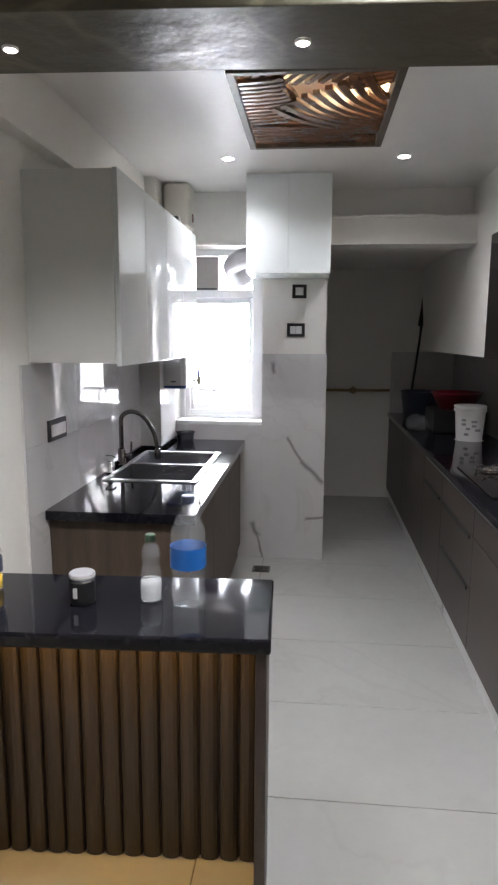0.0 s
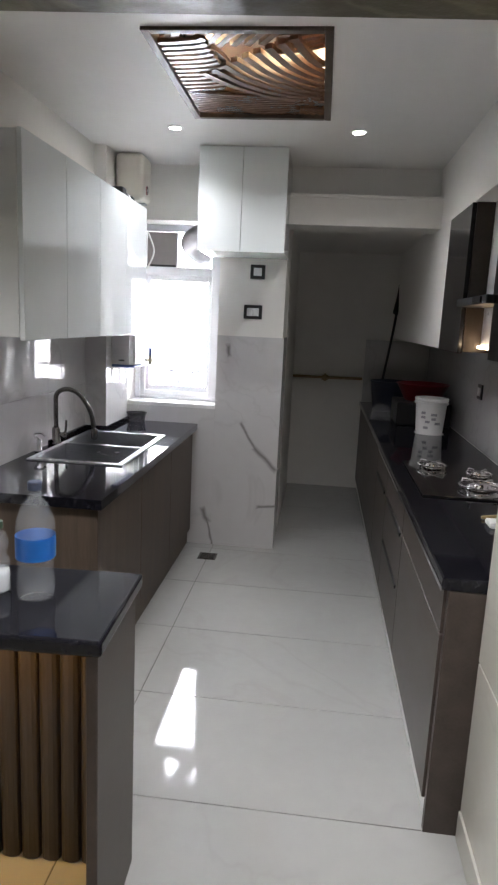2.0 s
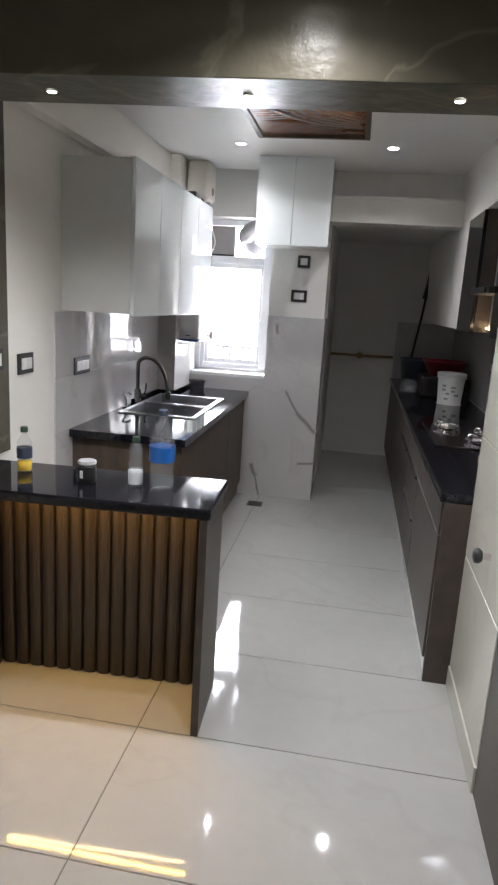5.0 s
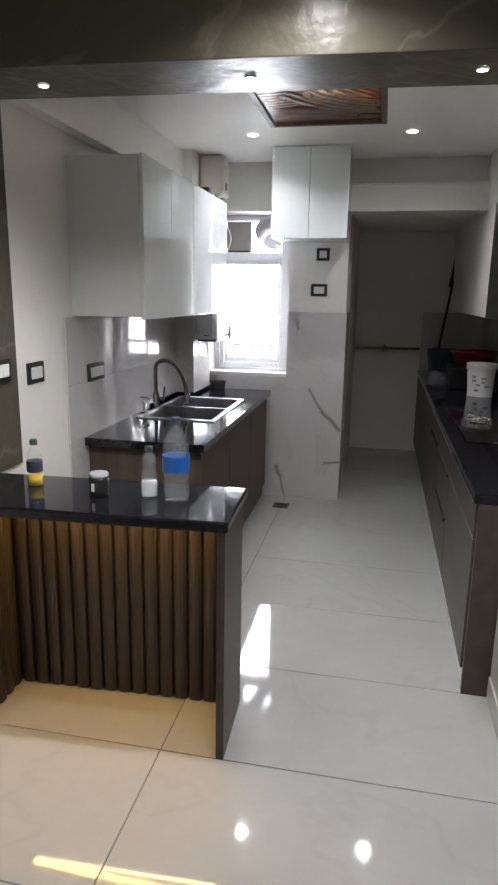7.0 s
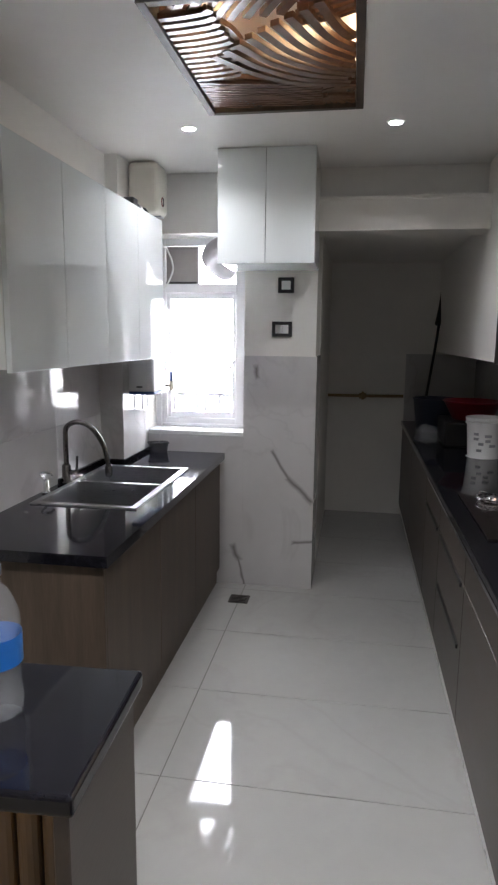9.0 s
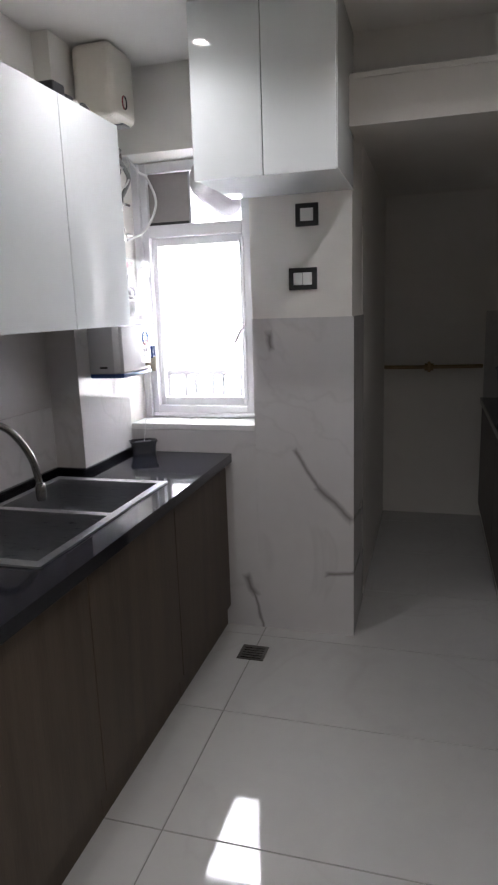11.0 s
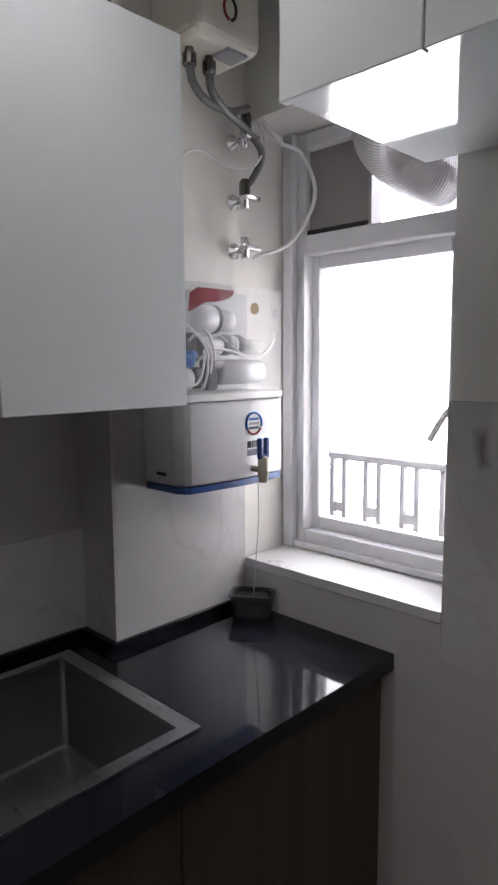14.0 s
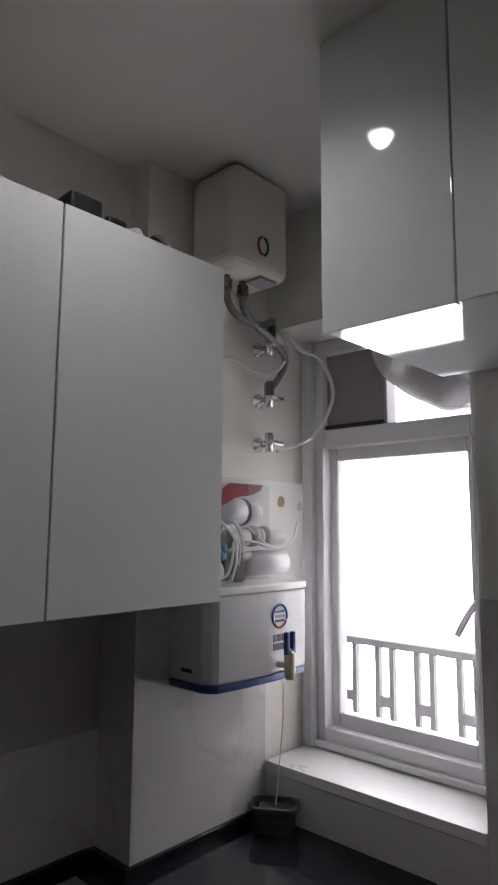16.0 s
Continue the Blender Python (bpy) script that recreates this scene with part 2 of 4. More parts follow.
def box(x0, x1, y0, y1, z0, z1, bev=0.0, seg=2, bm=None):
    out = bmesh.new()
    bmesh.ops.create_cube(out, size=1, matrix=Matrix.Translation(((x0 + x1) / 2, (y0 + y1) / 2, (z0 + z1) / 2)) @ Matrix.Diagonal((x1 - x0, y1 - y0, z1 - z0, 1)))
    if bev:
        bmesh.ops.bevel(out, geom=list(out.edges), offset=bev, segments=seg, affect="EDGES", profile=0.5)
    return join(bm, out)


def join(bm, other):
    if bm is None:
        return other
    me = bpy.data.meshes.new("join")
    other.to_mesh(me)
    other.free()
    bm.from_mesh(me)
    bpy.data.meshes.remove(me)
    return bm


def plate(xs, ys, z0, z1, skip=()):
    """A slab over a grid of lines, with the cells named in skip left open."""
    out, made = bmesh.new(), {}

    def v(i, j, k):
        if (i, j, k) not in made:
            made[i, j, k] = out.verts.new((xs[i], ys[j], (z0, z1)[k]))
        return made[i, j, k]
    cells = {(i, j) for i in range(len(xs) - 1) for j in range(len(ys) - 1)} - set(skip)
    for i, j in cells:
        for k in (0, 1):
            out.faces.new((v(i, j, k), v(i + 1, j, k), v(i + 1, j + 1, k), v(i, j + 1, k)))
        for di, dj, a, b in ((-1, 0, (i, j), (i, j + 1)), (1, 0, (i + 1, j), (i + 1, j + 1)), (0, -1, (i, j), (i + 1, j)), (0, 1, (i, j + 1), (i + 1, j + 1))):
            if (i + di, j + dj) not in cells:
                out.faces.new((v(*a, 0), v(*b, 0), v(*b, 1), v(*a, 1)))
    bmesh.ops.recalc_face_normals(out, faces=out.faces)
    return out


def lathe(points, loc, seg=28, bm=None, axis="Z", cap=True):
    """Turns (radius, height) pairs round an axis through loc."""
    out = bmesh.new()
    rings = []
    for r, h in points:
        rings.append([out.verts.new((max(r, 1e-4) * math.cos(2 * math.pi * i / seg), max(r, 1e-4) * math.sin(2 * math.pi * i / seg), h)) for i in range(seg)])
    for a, b in zip(rings, rings[1:]):
        for i in range(seg):
            out.faces.new((a[i], a[(i + 1) % seg], b[(i + 1) % seg], b[i]))
    if cap:
        out.faces.new(rings[0][::-1])
        out.faces.new(rings[-1])
    turn = {"Z": Matrix(), "X": Matrix.Rotation(radians(90), 4, "Y"), "Y": Matrix.Rotation(radians(-90), 4, "X")}[axis]
    bmesh.ops.transform(out, matrix=Matrix.Translation(loc) @ turn, verts=out.verts)
    bmesh.ops.recalc_face_normals(out, faces=out.faces)
    return join(bm, out)


def curve_points(points, n=10):
    """Catmull-Rom through the points."""
    p = [Vector(q) for q in points]
    p = [2 * p[0] - p[1]] + p + [2 * p[-1] - p[-2]]
    out = []
    for i in range(1, len(p) - 2):
        for k in range(n):
            t = k / n
            a, b, c, d = p[i - 1], p[i], p[i + 1], p[i + 2]
            out.append(0.5 * (2 * b + (c - a) * t + (2 * a - 5 * b + 4 * c - d) * t * t + (3 * b - a - 3 * c + d) * t ** 3))
    return out + [p[-2]]


def tube(points, r, seg=10, n=8, bm=None, ridge=0.0):
    out = bmesh.new()
    path = curve_points(points, n)
    rings, side = [], None
    for i, q in enumerate(path):
        d = (path[min(i + 1, len(path) - 1)] - path[max(i - 1, 0)]).normalized()
        if side is None:
            side = d.orthogonal().normalized()
        side = (side - d * side.dot(d)).normalized()
        up = d.cross(side)
        rad = r * (1 + ridge * (1 if i % 2 else -1))
        rings.append([out.verts.new(q + rad * (side * math.cos(2 * math.pi * k / seg) + up * math.sin(2 * math.pi * k / seg))) for k in range(seg)])
    for a, b in zip(rings, rings[1:]):
        for k in range(seg):
            out.faces.new((a[k], a[(k + 1) % seg], b[(k + 1) % seg], b[k]))
    out.faces.new(rings[0][::-1])
    out.faces.new(rings[-1])
    bmesh.ops.recalc_face_normals(out, faces=out.faces)
    return join(bm, out)


def setting(name, bm, mat, label="", category=""):
    return tagged(new(name, finish(bm, name, mat, False)), label, category, kind="structure")


# ---- large structure ----
TOP, LEFT, RIGHT, BACK = 2.51, -0.79, 1.65, 6.8
floor = setting("floor", box(-1.2, 3.2, -3.2, 7.0, -0.12, -0.004), GROUT, "polished pale marble tile floor with thin dark joints", "floor")
setting("wall_left", box(-1.02, LEFT, -3.2, 5.4, 0, TOP + 0.1), PAINT, "white painted wall beside the sink counter", "wall")
# Unseen: these two walls are added to close the room and keep sun out.
setting("wall_unseen_behind", box(LEFT, 3.2, -3.2, -3.05, 0, TOP + 0.1), PAINT, "plain white wall added out of view to close the living room", "wall")
setting("wall_unseen_right", box(3.05, 3.2, -3.05, 1.83, 0, TOP + 0.1), PAINT, "plain white wall added out of view to close the living room", "wall")
setting("wall_right", box(RIGHT, RIGHT + 0.15, 2.46, BACK + 0.15, 0, TOP + 0.1), PAINT, "white painted wall behind the cooking counter", "wall")
setting("wall_pillar_right", box(1.2, 3.2, 1.83, 2.46, 0, TOP + 0.1), PAINT, "wide pillar at the end of the cooking counter", "wall")
setting("wall_pilaster", box(LEFT, -0.655, 4.466, 5.3, 0, TOP + 0.12), PAINT, "shallow white pilaster beside the window", "wall")
w = box(-0.655, -0.04, 4.908, 5.3, 0, 0.955)
w = box(-0.655, -0.04, 4.92, 5.3, 2.17, TOP + 0.12, bm=w)
setting("wall_window", w, PAINT, "white wall below and above the kitchen window", "wall")
setting("wall_column", box(-0.04, 0.392, 4.91, 5.3, 0, TOP), PAINT, "white painted column tiled in marble to shoulder height", "wall")
setting("wall_utility_left", box(0.25, 0.395, 5.3, BACK, 0, TOP), PAINT, "white wall of the utility recess", "wall")
setting("wall_utility_back", box(0.25, RIGHT, BACK, BACK + 0.15, 0, TOP), PAINT, "pale end wall of the dim utility recess", "wall")
setting("wall_header", box(0.392, RIGHT, 4.76, 5.0, 2.147, 2.32), PAINT, "white beam over the utility opening", "beam")
setting("wall_above_header", box(0.392, RIGHT, 4.9, 5.02, 2.32, TOP), CEIL, "glossy white wall strip above the beam", "wall")
b = box(1.31, RIGHT, 2.46, 4.38, 2.145, TOP)
b = box(1.31, RIGHT, 4.38, BACK, 1.452, TOP, bm=b)
setting("wall_bulkhead_right", b, PAINT, "white boxed bulkhead round the wall cabinets", "wall")
setting("wall_bulkhead_left", box(LEFT, -0.725, 2.04, 4.466, 2.27, TOP), PAINT, "shallow white bulkhead under the ceiling", "wall")
GX0, GX1, GY0, GY1 = -0.031, 0.62, 2.97, 3.925
c = plate([LEFT, GX0, GX1, RIGHT], [2.0, GY0, GY1, 4.92], TOP, TOP + 0.12, skip=((1, 1),))
setting("ceiling", c, CEIL, "glossy white kitchen ceiling with a recessed panel", "ceiling")
setting("ceiling_recess", box(GX0 - 0.02, GX1 + 0.02, GY0 - 0.02, GY1 + 0.02, TOP + 0.121, TOP + 0.16), PAINT, "white back of the ceiling recess", "ceiling")
setting("ceiling_living", box(LEFT, 3.05, -3.05, 1.84, 2.36, 2.48), PAINT, "white living room ceiling", "ceiling")
setting("ceiling_utility", box(0.392, RIGHT, 5.0, BACK, 2.2, 2.3), PAINT, "dim white utility ceiling", "ceiling")
beam = thing("beam_ceiling", (0.3, 1.88, 2.14), "dark brown stone-look beam with a polished face across the ceiling", "beam", turn=2.5, kind="structure")
part("cladding", box(-1.05, 1.9, 1.745, 2.02, 2.14, 2.52, 0.003), DARKSTONE, beam)

setting("trim_header", box(0.402, 1.309, 4.752, 4.7595, 2.305, 2.325, 0.003), PAINT, "thin white moulding along the beam", "trim")

# skirting and wall tile
sk = box(1.162, 1.2, 1.83, 2.458, 0.0, 0.1, 0.003)
setting("baseboard_pillar", sk, PILLARTILE, "pale tile skirting at the pillar", "baseboard")
pt = thing("pillar_cladding", (1.195, 2.1, 0), "cream marble tiles on the pillar beside the counter", "wall tile", kind="structure")
for k, (z0, z1) in enumerate([(0.1, 0.6), (0.6, 1.1), (1.1, 1.6), (1.6, 2.1), (2.1, 2.5)]):
    part("tile", box(1.168, 1.2, 1.832, 2.458, z0 + 0.003, z1 - 0.003, 0.001, 1), PILLARTILE, pt)
part("grout", box(1.192, 1.1998, 1.833, 2.457, 0.1, 2.5), GROUT, pt)
bt = thing("backsplash_left", (LEFT + 0.008, 3.6, 0.85), "glossy grey-white marble tiles behind the sink", "wall tile", kind="structure")
for y0, y1 in ((2.81, 3.36), (3.36, 3.91), (3.91, 4.458)):
    for z0, z1 in ((0.0, 0.85), (0.85, 1.13), (1.13, 1.452)):
        part("tile", box(LEFT, LEFT + 0.01, y0 + 0.0006, y1 - 0.0006, z0, z1 - 0.001), WALLTILE, bt)
pb = thing("pilaster_cladding", (-0.65, 4.6, 0.85), "glossy grey-white tiles on the pilaster", "wall tile", kind="structure")
for z0, z1 in ((0.85, 1.452),):
    part("tile", box(LEFT + 0.01, -0.647, 4.458, 4.466, z0, z1 - 0.001), WALLTILE, pb)
    part("tile", box(-0.655, -0.647, 4.4662, 4.9, z0, z1 - 0.001), WALLTILE, pb)
ct = thing("column_cladding", (0.18, 4.9, 0), "pale marble tile with bold dark veins on the column", "wall tile", kind="structure")
for z0, z1 in ((0.0, 1.452),):
    part("tile", box(-0.04, 0.401, 4.9, 4.91, z0, z1 - 0.001), COLTILE, ct)
    if z0 == 0:
        part("tile", box(-0.655, -0.0404, 4.9, 4.908, z0, 0.955), COLTILE, ct)
    part("tile", box(0.392, 0.401, 4.9102, 5.3, z0, z1 - 0.001), COLTILE, ct)
bb = thing("backsplash_right", (RIGHT - 0.005, 4.5, 0.85), "dark-shaded glossy grey tiles behind the stove", "wall tile", kind="structure")
for k in range(7):
    y0 = 2.47 + k * 0.617
    part("tile", box(RIGHT - 0.01, RIGHT, y0, y0 + 0.616, 0.851, 1.452), WALLTILE, bb)
part("tile", box(1.06, RIGHT - 0.011, BACK - 0.01, BACK, 0.851, 1.43), WALLTILE, bb)

# ---- window ----
win = thing("window_1", (-0.36, 5.12, 0.976), "white uPVC kitchen window with a transom", "window", kind="structure")
def member(name, parent, *rows):
    for r in rows:
        part(name, box(*r, 0.004), UPVC, parent)


member("jamb", win, (-0.645, -0.58, 5.085, 5.18, 0.985, 2.165), (-0.125, -0.045, 5.085, 5.18, 0.985, 2.165))
member("frame_rail", win, (-0.58, -0.125, 5.085, 5.18, 0.985, 1.04), (-0.58, -0.125, 5.085, 5.18, 2.12, 2.165), (-0.58, -0.125, 5.085, 5.18, 1.835, 1.89))
sash = part("sash", box(-0.615, -0.556, 5.118, 5.158, 1.03, 1.845, 0.006), UPVC, win)
member("stile", sash, (-0.152, -0.112, 5.118, 5.158, 1.03, 1.845))
member("sash_rail", sash, (-0.556, -0.152, 5.119, 5.157, 1.03, 1.078), (-0.556, -0.152, 5.119, 5.157, 1.798, 1.845))
member("bead", win, (-0.582, -0.576, 5.074, 5.085, 1.04, 1.835), (-0.645, -0.61, 5.06, 5.084, 0.985, 2.165), (-0.125, -0.118, 5.074, 5.085, 1.04, 1.835), (-0.61, -0.045, 5.07, 5.084, 0.985, 1.005))
pane = part("pane", box(-0.557, -0.151, 5.136, 5.142, 1.074, 1.799), GLASS, sash)
pane.visible_shadow = False
hd = box(-0.140, -0.122, 5.10, 5.119, 1.36, 1.45, 0.004)
hd = tube([(-0.131, 5.10, 1.42), (-0.142, 5.08, 1.40), (-0.175, 5.075, 1.34)], 0.008, 8, 4, bm=hd)
part("handle", hd, UPVC, sash, "white window handle")
part("window_sill", box(-0.646, -0.042, 4.899, 5.19, 0.956, 0.982, 0.002), PLASTIC, win, "white stone window sill")
part("transom_panel", box(-0.578, -0.376, 5.10, 5.125, 1.892, 2.118, 0.003), FROST, win, "grey sheet closing half the transom")
part("transom_bar", box(-0.376, -0.366, 5.09, 5.14, 1.892, 2.118, 0.002), GREYPLASTIC, win)
part("transom_bead", box(-0.578, -0.377, 5.088, 5.0995, 1.8905, 1.903, 0.002), BLACK, win, "dark bead under the grey sheet")

# ---- outdoors ----
setting("ground", box(-400, 400, 8, 800, -9.2, -9.0), CONCRETE, "pale washed-out ground far below the window", "ground")
setting("backdrop", box(-25, 25, 12, 12.2, -9.0, 25), SKYGLOW, "blown-out white overcast sky beyond the window", "sky")
rail = thing("balcony_railing", (-0.6, 6.0, -0.1), "grey metal balcony railing with flat upright bars", "railing", kind="structure")
part("balcony_slab", box(-2.2, 0.24, 5.45, 6.1, -0.25, -0.1), CONCRETE, rail)
part("top_rail", box(-2.2, 0.22, 5.98, 6.03, 1.095, 1.125, 0.004), RAILING, rail)
part("bottom_rail", box(-2.2, 0.22, 5.99, 6.02, 0.55, 0.58, 0.003), RAILING, rail)
for k in range(12):
    x = -2.04 + k * 0.1835
    for side in (-0.034, 0.034):
        part("bar", box(x + side - 0.011, x + side + 0.011, 5.99, 6.015, -0.1, 1.095), RAILING, rail)
    part("block", box(x - 0.0228, x + 0.0228, 5.992, 6.013, 0.85, 0.892), RAILING, rail)

# ---- sink counter ----
def base_unit(name, x_front, x_back, y0, y1, face, z1, fronts, label, mat, toe=PLASTIC, handles=(), body_top=0.809):
    """A base cabinet that faces face (+1 to the right, -1 to the left); fronts are (z0, z1) rows."""
    u = thing(name, ((x_front + x_back) / 2, (y0 + y1) / 2, 0), label, "cabinet", "base cabinets")
    xa, xb = sorted((x_front - face * 0.02, x_back))
    part("body", box(xa, xb, y0 + 0.001, y1 - 0.001, 0.08, min(z1, body_top)), mat, u)
    ta, tb = sorted((x_front - face * 0.0195, x_back))
    part("toe_kick", box(ta, tb, y0 + 0.001, y1 - 0.001, 0, 0.0995), toe, u)
    for a, c in fronts:
        fa, fb = sorted((x_front, x_front - face * 0.019))
        d = part("door" if c - a > 0.3 else "drawer", box(fa, fb, y0 + 0.002, y1 - 0.002, a, c, 0.0015, 1), mat, u)
        if (a, c) in handles:
            ha, hb = sorted((x_front - face * 0.004, x_front + face * 0.008))
            part("handle", box(ha, hb, y0 + 0.05, y1 - 0.05, c - 0.022, c - 0.004, 0.002, 1), BLACK, d, "slim black profile handle")
    return u


for y0, y1 in ((3.02, 3.64), (3.64, 4.27), (4.27, 4.895)):
    base_unit("base_cabinet", -0.185, LEFT + 0.012, y0, y1, 1, 0.808, [(0.10, 0.79)], "dark walnut laminate base cabinet under the sink counter", WOOD, WOOD, body_top=0.62)
ep = whole("end_panel", box(LEFT + 0.012, -0.183, 3.0, 3.018, 0, 0.809, 0.002), WOOD, (-0.5, 3.0, 0), "dark walnut end panel of the sink counter", "panel")
SX0, SX1, SY0, SY1 = -0.705, -0.275, 3.55, 4.35
g = plate([LEFT + 0.011, SX0, -0.646, SX1, -0.155], [2.96, SY0, SY1, 4.457, 4.898], 0.81, 0.85, skip=((1, 1), (2, 1), (0, 3), (1, 3)))
whole("worktop", g, GRANITE, (-0.5, 3.9, 0.81), "polished black granite worktop with a sink cut-out", "worktop")
whole("granite_upstand", box(LEFT + 0.0101, LEFT + 0.026, 3.9, 4.44, 0.8505, 0.876, 0.002), GRANITE, (LEFT + 0.02, 4.2, 0.85), "low black granite strip along the wall", "upstand")

whole("granite_upstand", box(LEFT + 0.0101, -0.634, 4.4405, 4.4575, 0.8505, 0.874, 0.002), GRANITE, (-0.7, 4.45, 0.85), "low black granite strip at the foot of the pilaster", "upstand")
whole("granite_upstand", box(-0.6465, -0.634, 4.458, 4.897, 0.8505, 0.874, 0.002), GRANITE, (-0.64, 4.7, 0.85), "low black granite strip along the side of the pilaster", "upstand")

sink = thing("kitchen_sink", (-0.5, 3.96, 0.62), "double-bowl brushed steel kitchen sink set in black granite", "sink")
r = plate([-0.725, SX0 + 0.005, SX1 - 0.005, -0.25], [3.525, SY0 + 0.01, 3.945, 3.975, SY1 - 0.01, 4.375], 0.8505, 0.857, skip=((1, 1), (1, 3)))
part("rim", r, STEEL, sink, "bright satin steel rim")
for y0, y1 in ((SY0 + 0.004, 3.949), (3.971, SY1 - 0.004)):
    x0, x1, z0, z1 = SX0 + 0.004, SX1 - 0.004, 0.635, 0.851
    q = box(x0, x1, y0, y1, z0, z1)
    bmesh.ops.delete(q, geom=[f for f in q.faces if f.normal.z > 0.5], context="FACES")
    bmesh.ops.bevel(q, geom=[e for e in q.edges if not e.is_boundary], offset=0.012, segments=3, affect="EDGES", profile=0.5)
    bmesh.ops.solidify(q, geom=list(q.faces), thickness=0.002)
    bowl = part("bowl", q, STEEL, sink)
    part("drain", lathe([(0.045, 0), (0.045, 0.004), (0.03, 0.004), (0.028, 0.001)], ((x0 + x1) / 2, (y0 + y1) / 2, z0), 20), CHROME, bowl)

tap = thing("kitchen_tap", (-0.745, 3.93, 0.85), "dark steel gooseneck kitchen tap with a side lever", "tap")
part("base", lathe([(0.03, 0), (0.03, 0.008), (0.022, 0.014), (0.022, 0.085), (0.017, 0.095)], (-0.745, 3.93, 0.8505), 20), GUNMETAL, tap, smooth=True)
part("neck", tube([(-0.745, 3.93, 0.94), (-0.745, 3.93, 1.06), (-0.74, 3.935, 1.125), (-0.69, 3.95, 1.15), (-0.63, 3.975, 1.12), (-0.58, 4.0, 1.03), (-0.562, 4.01, 0.93)], 0.0125, 12, 8), GUNMETAL, tap, smooth=True)
part("spray_head", lathe([(0.014, 0), (0.018, 0.01), (0.018, 0.05), (0.013, 0.06)], (-0.561, 4.01, 0.875), 16), GUNMETAL, tap, smooth=True)
lv = lathe([(0.013, 0), (0.013, 0.05)], (-0.74, 3.93, 0.905), 14, axis="X")
lv = tube([(-0.70, 3.93, 0.905), (-0.692, 3.93, 0.93), (-0.688, 3.93, 0.985)], 0.006, 8, 4, bm=lv)
part("lever", lv, GUNMETAL, tap, smooth=True)
soap = thing("soap_dispenser", (-0.748, 3.72, 0.85), "small steel soap pump beside the sink", "soap pump")
part("body", lathe([(0.02, 0), (0.02, 0.006), (0.012, 0.012), (0.012, 0.06)], (-0.748, 3.72, 0.8505), 16), CHROME, soap, smooth=True)
part("spout", tube([(-0.748, 3.72, 0.91), (-0.772, 3.72, 0.94), (-0.74, 3.73, 0.945), (-0.72, 3.735, 0.93)], 0.006, 8, 5), CHROME, soap, smooth=True)

def tub(w, d, h, flare, z, lip):
    """An open tapered container with a rolled lip, round the origin."""
    out = bmesh.new()
    rows = [(0.0, 0.0), (flare, h), (flare + lip, h), (flare + lip, h + 0.008), (flare - 0.003, h + 0.008), (-0.003, 0.004)]
    rings = []
    for g_, zz in rows:
        hw_, hd_, c_ = w / 2 + g_, d / 2 + g_, 0.014
        rings.append([out.verts.new((x, y, z + zz)) for x, y in ((-hw_ + c_, -hd_), (hw_ - c_, -hd_), (hw_, -hd_ + c_), (hw_, hd_ - c_), (hw_ - c_, hd_), (-hw_ + c_, hd_), (-hw_, hd_ - c_), (-hw_, -hd_ + c_))])
    for a, b in zip(rings, rings[1:]):
        for k in range(8):
            out.faces.new((a[k], a[(k + 1) % 8], b[(k + 1) % 8], b[k]))
    out.faces.new(rings[0][::-1])
    out.faces.new(rings[-1])
    bmesh.ops.recalc_face_normals(out, faces=out.faces)
    return out


tray = thing("soap_box", (-0.565, 4.843, 0.8505), "small smoky grey plastic tub on the granite by the window", "tub")
turned = Matrix.Translation((-0.565, 4.843, 0.8505)) @ Matrix.Rotation(radians(33), 4, "Z")
for name, q, mt in (("body", tub(0.10, 0.06, 0.055, 0.008, 0.0, 0.004), SMOKE), ("pad", box(-0.04, 0.04, -0.026, 0.026, 0.03, 0.058, 0.008), BLACK)):
    bmesh.ops.transform(q, matrix=turned, verts=q.verts)
    part(name, q, mt, tray)

# ---- white wall cabinets ----
wl = thing("wall_cabinet", (-0.6, 3.7, 1.45), "white high-gloss wall cabinet run with four flat doors", "cabinet", "white wall cabinets")
part("body", box(LEFT + 0.002, -0.44, 2.897, 4.502, 1.458, 2.167, 0.001, 1), CARCASS, wl)
for y0, y1 in ((2.897, 3.295), (3.295, 3.695), (3.695, 4.10), (4.10, 4.502)):
    part("door", box(-0.439, -0.42, y0 + 0.0015, y1 - 0.0015, 1.447, 2.171, 0.0015, 1), LACQUER, wl, "white high-gloss door")
wr = thing("wall_cabinet", (0.15, 4.68, 1.945), "white high-gloss two-door cabinet hung on the column", "cabinet", "white wall cabinets")
part("body", box(-0.105, 0.399, 4.451, 4.897, 1.947, TOP - 0.003, 0.001, 1), LACQUER, wr)
for x0, x1 in ((-0.105, 0.147), (0.147, 0.399)):
    part("door", box(x0 + 0.0015, x1 - 0.0015, 4.431, 4.45, 1.94, TOP - 0.004, 0.0015, 1), LACQUER, wr, "white high-gloss door")
ad = thing("pipe_clamp", (-0.47, 4.15, 2.171), "small black and white fitting lying on the cabinet", "fitting")
part("body", box(-0.52, -0.45, 4.13, 4.20, 2.1715, 2.222, 0.006), BLACK, ad)
part("body", box(-0.515, -0.455, 4.215, 4.262, 2.1715, 2.205, 0.006), BLACK, ad)
part("knob", lathe([(0.018, 0), (0.02, 0.02), (0.012, 0.035)], (-0.475, 4.295, 2.1715), 14), PLASTIC, ad)
part("clip", tube([(-0.49, 4.33, 2.176), (-0.47, 4.345, 2.205), (-0.45, 4.365, 2.176)], 0.008, 8, 5), BLACK, ad)

